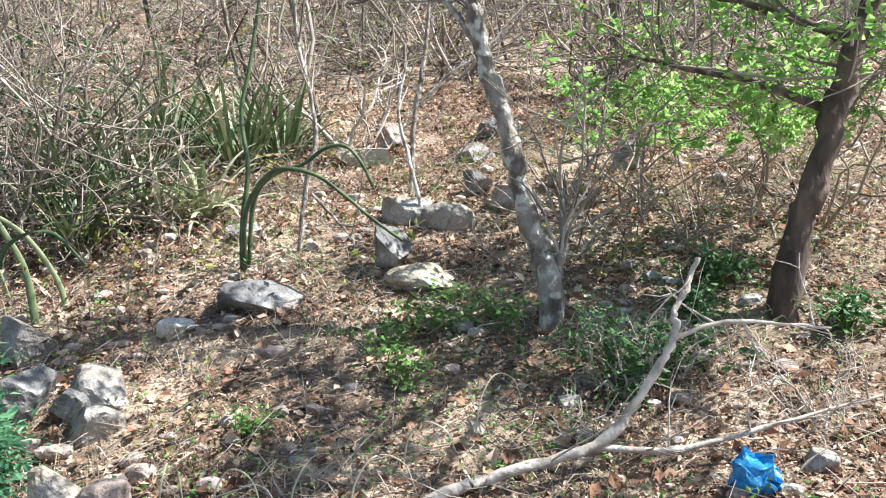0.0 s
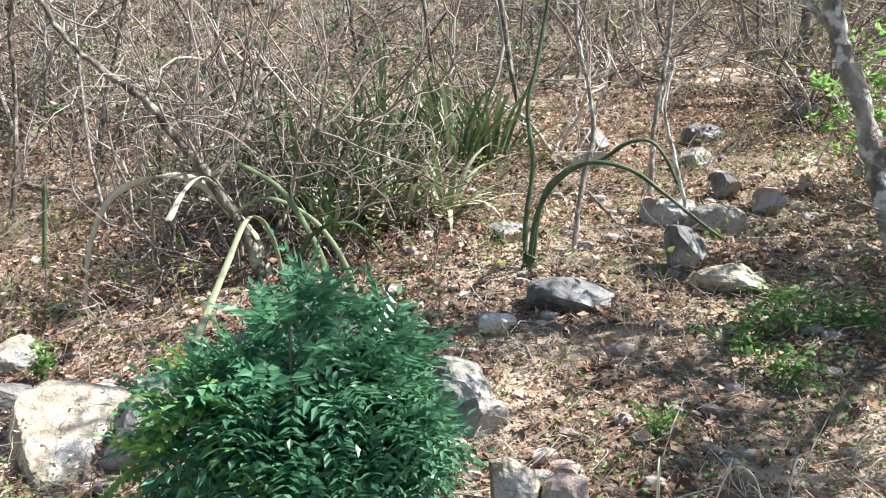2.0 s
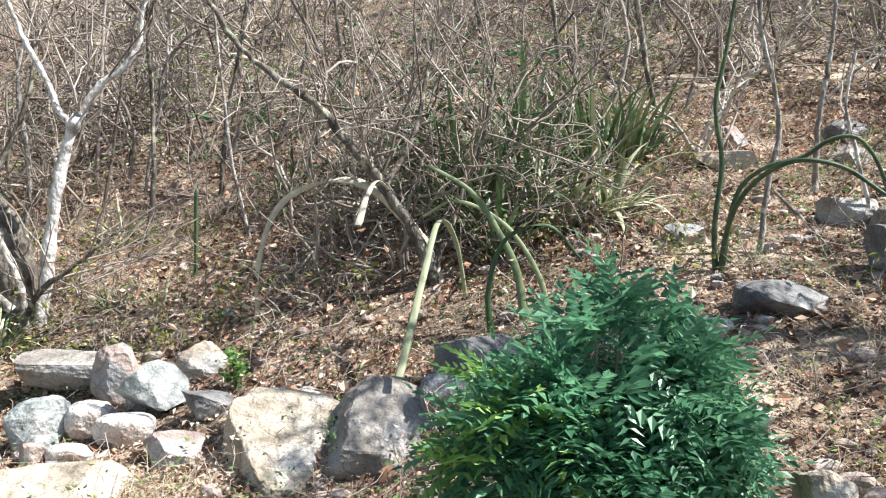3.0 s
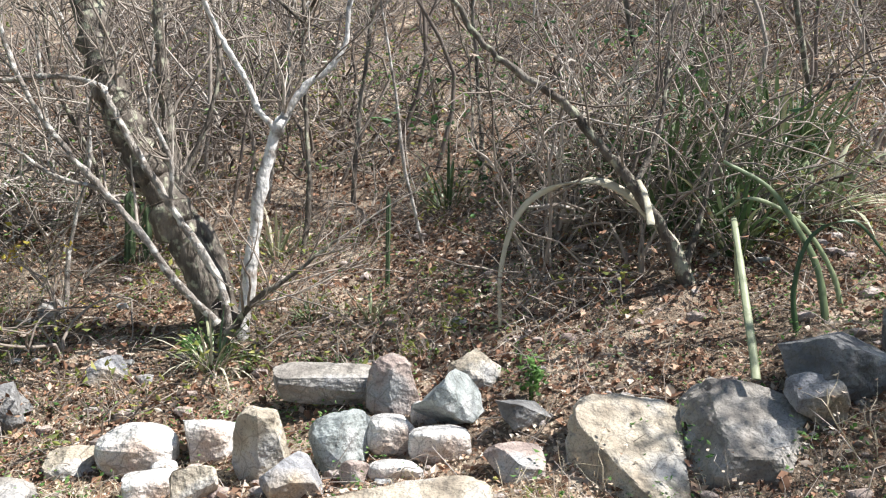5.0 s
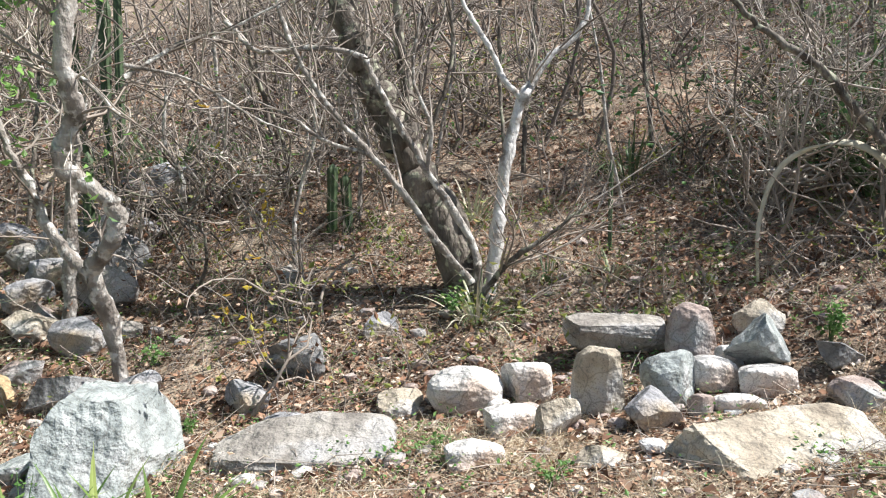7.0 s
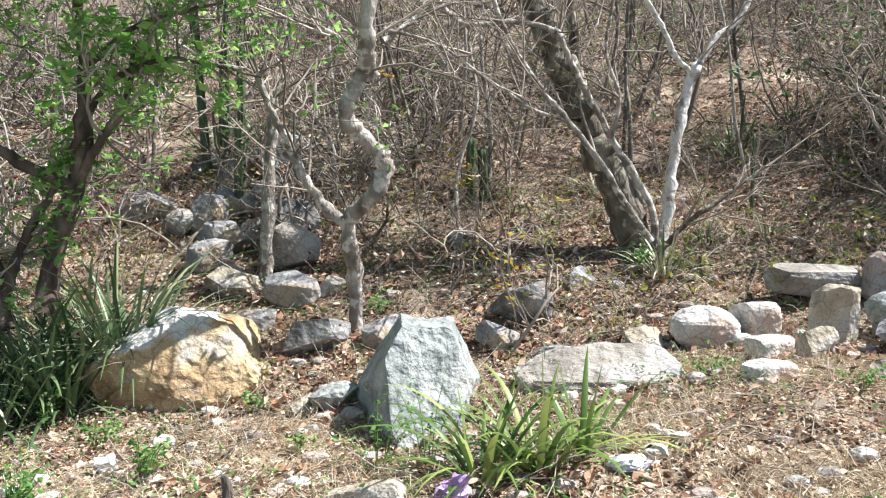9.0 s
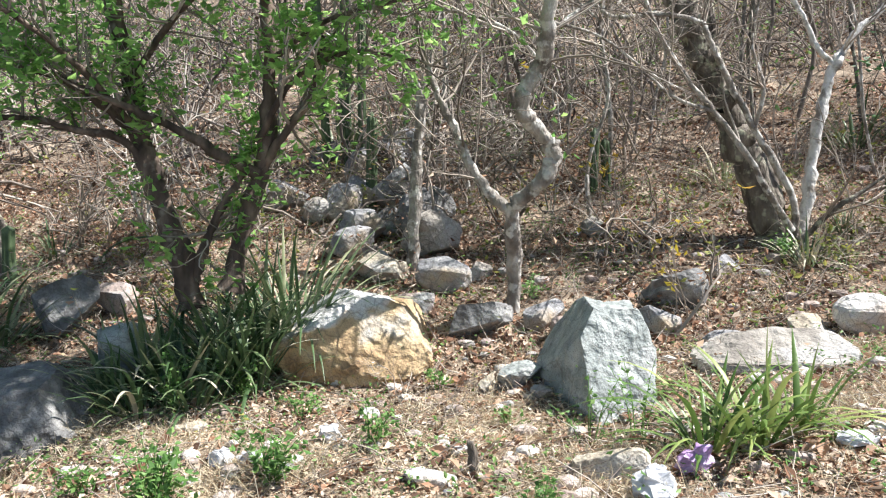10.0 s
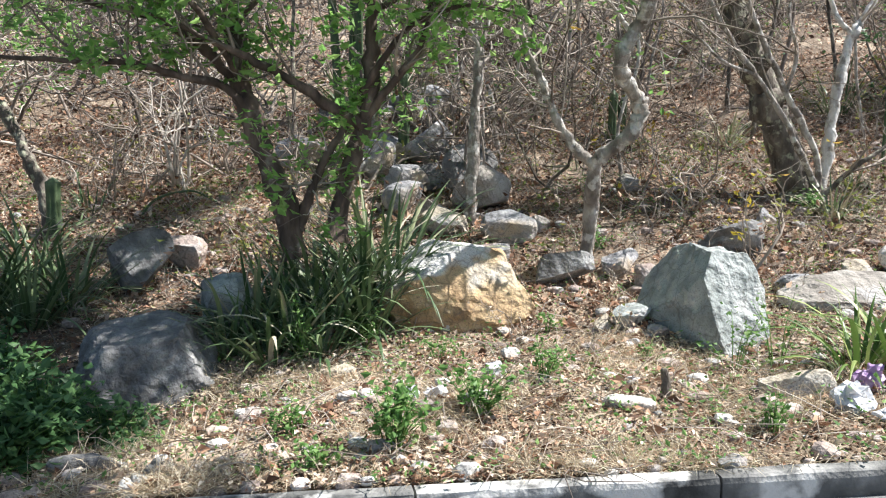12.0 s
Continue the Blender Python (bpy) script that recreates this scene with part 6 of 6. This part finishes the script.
    for x, y in spread_xy(rng, 5200, -18, 6.5, 11, 1.1):
        a = rng.uniform(0, 6.28)
        l = rng.uniform(0.12, 0.6)
        p = np.array(lie(x, y, 0.02))
        q = np.array(lie(x + math.cos(a) * l, y + math.sin(a) * l, 0.03 + abs(rng.normal(0, 0.07))))
        s.add(*tube([p, (p + q) / 2 + rng.normal(0, 0.03, 3), q], [0.004, 0.0035, 0.002], 3))
    tagged(new("fallen_twigs", s.mesh("fallen_twigs", TWIG)), "thin grey fallen twigs in the leaf litter", "twigs", kind="stuff")
    # pebbles
    s = Shape()
    for x, y in spread_xy(rng, 2600, -18, 6.5, 10, 1.4):
        d = 0.02 + 0.10 * rng.uniform(0, 1) ** 2.2
        v, f = stone_points(rng, (d * 1.4, d * 1.1, d * 0.8), 4, 0.03, 2)
        s.add(v + np.array(lie(x, y, d * 0.2)), f)
    tagged(new("pebbles", s.mesh("pebbles", ROCK_PINK, False)), "small grey and tan stones scattered in the litter", "pebbles", kind="stuff")
    s = Shape()
    for x, y in spread_xy(rng, 420, -16, -5, 6.5, 1.0):
        d = 0.015 + 0.10 * rng.uniform(0, 1) ** 3.2
        v, f = stone_points(rng, (d * 1.4, d * 1.1, d * 0.8), 4, 0.03, 2)
        s.add(v + np.array(lie(x, y, d * 0.25)), f)
    tagged(new("pale_pebbles", s.mesh("pale_pebbles", ROCK_WHITE, False)), "small cream and white stones scattered near the kerb", "pebbles", kind="stuff")
    # small green sprouts
    s = Shape()
    xy = spread_xy(rng, 9000, -18, 6.5, 11, 1.1)
    xy = xy[np.sin(2.2 * xy[:, 0]) * np.sin(1.6 * xy[:, 1] + xy[:, 0]) + rng.normal(0, 0.5, len(xy)) > 0]
    c = np.repeat(np.stack([xy[:, 0], xy[:, 1], bank_z(xy[:, 0], xy[:, 1]) + 0.05], 1), 8, 0) + rng.normal(0, 0.045, (8 * len(xy), 3))
    leaf_cards(s, rng, c, 0.032, 0.6)
    tagged(new("sprouts", s.mesh("sprouts", HERB, False)), "small green sprouts in the leaf litter", "sprouts", kind="stuff")


def undergrowth():
    """Low dry stems, dead leaves on stalks and a few living ones all over the slope."""
    rng = np.random.default_rng(55)
    forms = []
    for k in range(12):
        s, tips = Shape(), []
        for _ in range(3 + k % 3):
            w = np.array((rng.normal(0, 0.7), rng.normal(0, 0.7), 1.0))
            sprout(s, rng, np.array((rng.normal(0, 0.1), rng.normal(0, 0.1), -0.04)), w / np.linalg.norm(w), rng.uniform(0.5, 1.0), rng.uniform(0.006, 0.011), 1, tips, 0.05, 1.0, (2, 5), 3, 0.34)
        forms.append((np.concatenate(s.v), np.concatenate(s.f), np.array([p for p, _ in tips])))
    dry, dead, olive = Shape(), Shape(), Shape()
    for x, y in zip(rng.uniform(-18, 5, 1500), 5.8 + 7 * rng.uniform(0, 1, 1500) ** 0.9):
        patch = math.sin(1.1 * x + 1.4 * math.sin(0.9 * y)) * math.sin(1.5 * y + 0.6 * x) + rng.normal(0, 0.5)
        if patch < -0.15 or (y < 7.0 and (-7.6 < x < -2.5 or x < -9)) or (-0.5 < x < 1.8 and y > 6.5 and rng.random() < 0.7):
            continue
        v, f, t = forms[rng.integers(0, 12)]
        h = rng.uniform(0.18, 0.75)
        a = rng.uniform(0, 6.28)
        m = np.array(((math.cos(a), -math.sin(a), 0), (math.sin(a), math.cos(a), 0), (0, 0, 1)))
        g = np.array(lie(x, y))
        dry.add(v @ m.T * h * np.array((1.2, 1.2, 1)) + g, f)
        n = rng.integers(10, 30)
        c = t[rng.integers(0, len(t), n)] @ m.T * h + g + rng.normal(0, 0.04, (n, 3))
        leaf_cards(olive if rng.random() < 0.4 else dead, rng, c, 0.065, 0.55, 0.4)
    tagged(new("undergrowth", dry.mesh("undergrowth", TWIG)), "low tangled dry stems on the slope", "undergrowth", kind="stuff")
    tagged(new("dead_leaves", dead.mesh("dead_leaves", LITTER, False)), "brown dead leaves hanging on dry stems", "leaves", kind="stuff")
    tagged(new("olive_leaves", olive.mesh("olive_leaves", OLIVE_LEAF, False)), "dull olive green leaves on low stems", "leaves", kind="stuff")


def far_brush():
    """Bare woodland up the hillside, grown from a few shrub forms."""
    rng = np.random.default_rng(33)
    forms = []
    for k in range(10):
        s, tips = Shape(), []
        for _ in range(5 + k % 4):
            w = np.array((rng.normal(0, 0.6), rng.normal(0, 0.6), 1.0))
            sprout(s, rng, np.array((rng.normal(0, 0.12), rng.normal(0, 0.12), -0.05)), w / np.linalg.norm(w), rng.uniform(0.45, 0.85), rng.uniform(0.007, 0.014), 2, tips, 0.08, 1.05, (3, 6), 4, 0.36)
        forms.append((np.concatenate(s.v), np.concatenate(s.f), np.array([p for p, _ in tips])))
    out, green, olive, dead, n = Shape(), Shape(), Shape(), Shape(), 0
    while n < 280:
        x = rng.uniform(-27, 13)
        y = 9.6 + 15 * rng.uniform(0, 1) ** 1.1
        gap = math.sin(0.8 * x + 1.2) * math.sin(0.7 * y)
        if y < 12.5 and (gap > 0.15 or (-0.6 < x < 3.2) or (-16.5 < x < -13) or (-7.2 < x < -3.8)):
            continue
        n += 1
        v, f, t = forms[rng.integers(0, 10)]
        h = rng.uniform(1.5, 3.0)
        a = rng.uniform(0, 6.28)
        m = np.array(((math.cos(a), -math.sin(a), 0), (math.sin(a), math.cos(a), 0), (0, 0, 1)))
        g = np.array(lie(x, y))
        out.add(v @ m.T * np.array((h * 1.2, h * 1.2, h)) + g, f)
        tt = t[rng.integers(0, len(t), 150)] @ m.T * h + g + rng.normal(0, 0.07, (150, 3))
        pick = rng.random()
        leaf_cards(green if pick < 0.3 else olive if pick < 0.6 else dead, rng, tt, 0.07)
    tagged(new("far_brush", out.mesh("far_brush", BRUSH)), "dense bare grey-brown dry woodland on the hillside", "brush", kind="stuff")
    tagged(new("far_leaves", green.mesh("far_leaves", HERB, False)), "scattered green leaves in the far dry brush", "leaves", kind="stuff")
    tagged(new("far_olive_leaves", olive.mesh("far_olive_leaves", OLIVE_LEAF, False)), "dull olive leaves in the far dry brush", "leaves", kind="stuff")
    tagged(new("far_dead_leaves", dead.mesh("far_dead_leaves", LITTER, False)), "brown dead leaves in the far dry brush", "leaves", kind="stuff")
    # tall bare stems behind
    s = Shape()
    for _ in range(420):
        x, y = rng.uniform(-30, 15), rng.uniform(11, 30)
        p = np.array(lie(x, y, -0.1))
        h = rng.uniform(2.5, 5.0)
        pts = [p, p + np.array((rng.normal(0, 0.3), 0, h * 0.35)), p + np.array((rng.normal(0, 0.6), rng.normal(0, 0.2), h * 0.7)), p + np.array((rng.normal(0, 1.0), rng.normal(0, 0.3), h))]
        r = rng.uniform(0.012, 0.04)
        s.add(*tube(curve_through(pts, 3), np.linspace(r, r * 0.4, 10), 5))
    tagged(new("far_stems", s.mesh("far_stems", BRUSH)), "thin bare tree stems in the far woodland", "trees", kind="stuff")


carpet()
undergrowth()
far_brush()
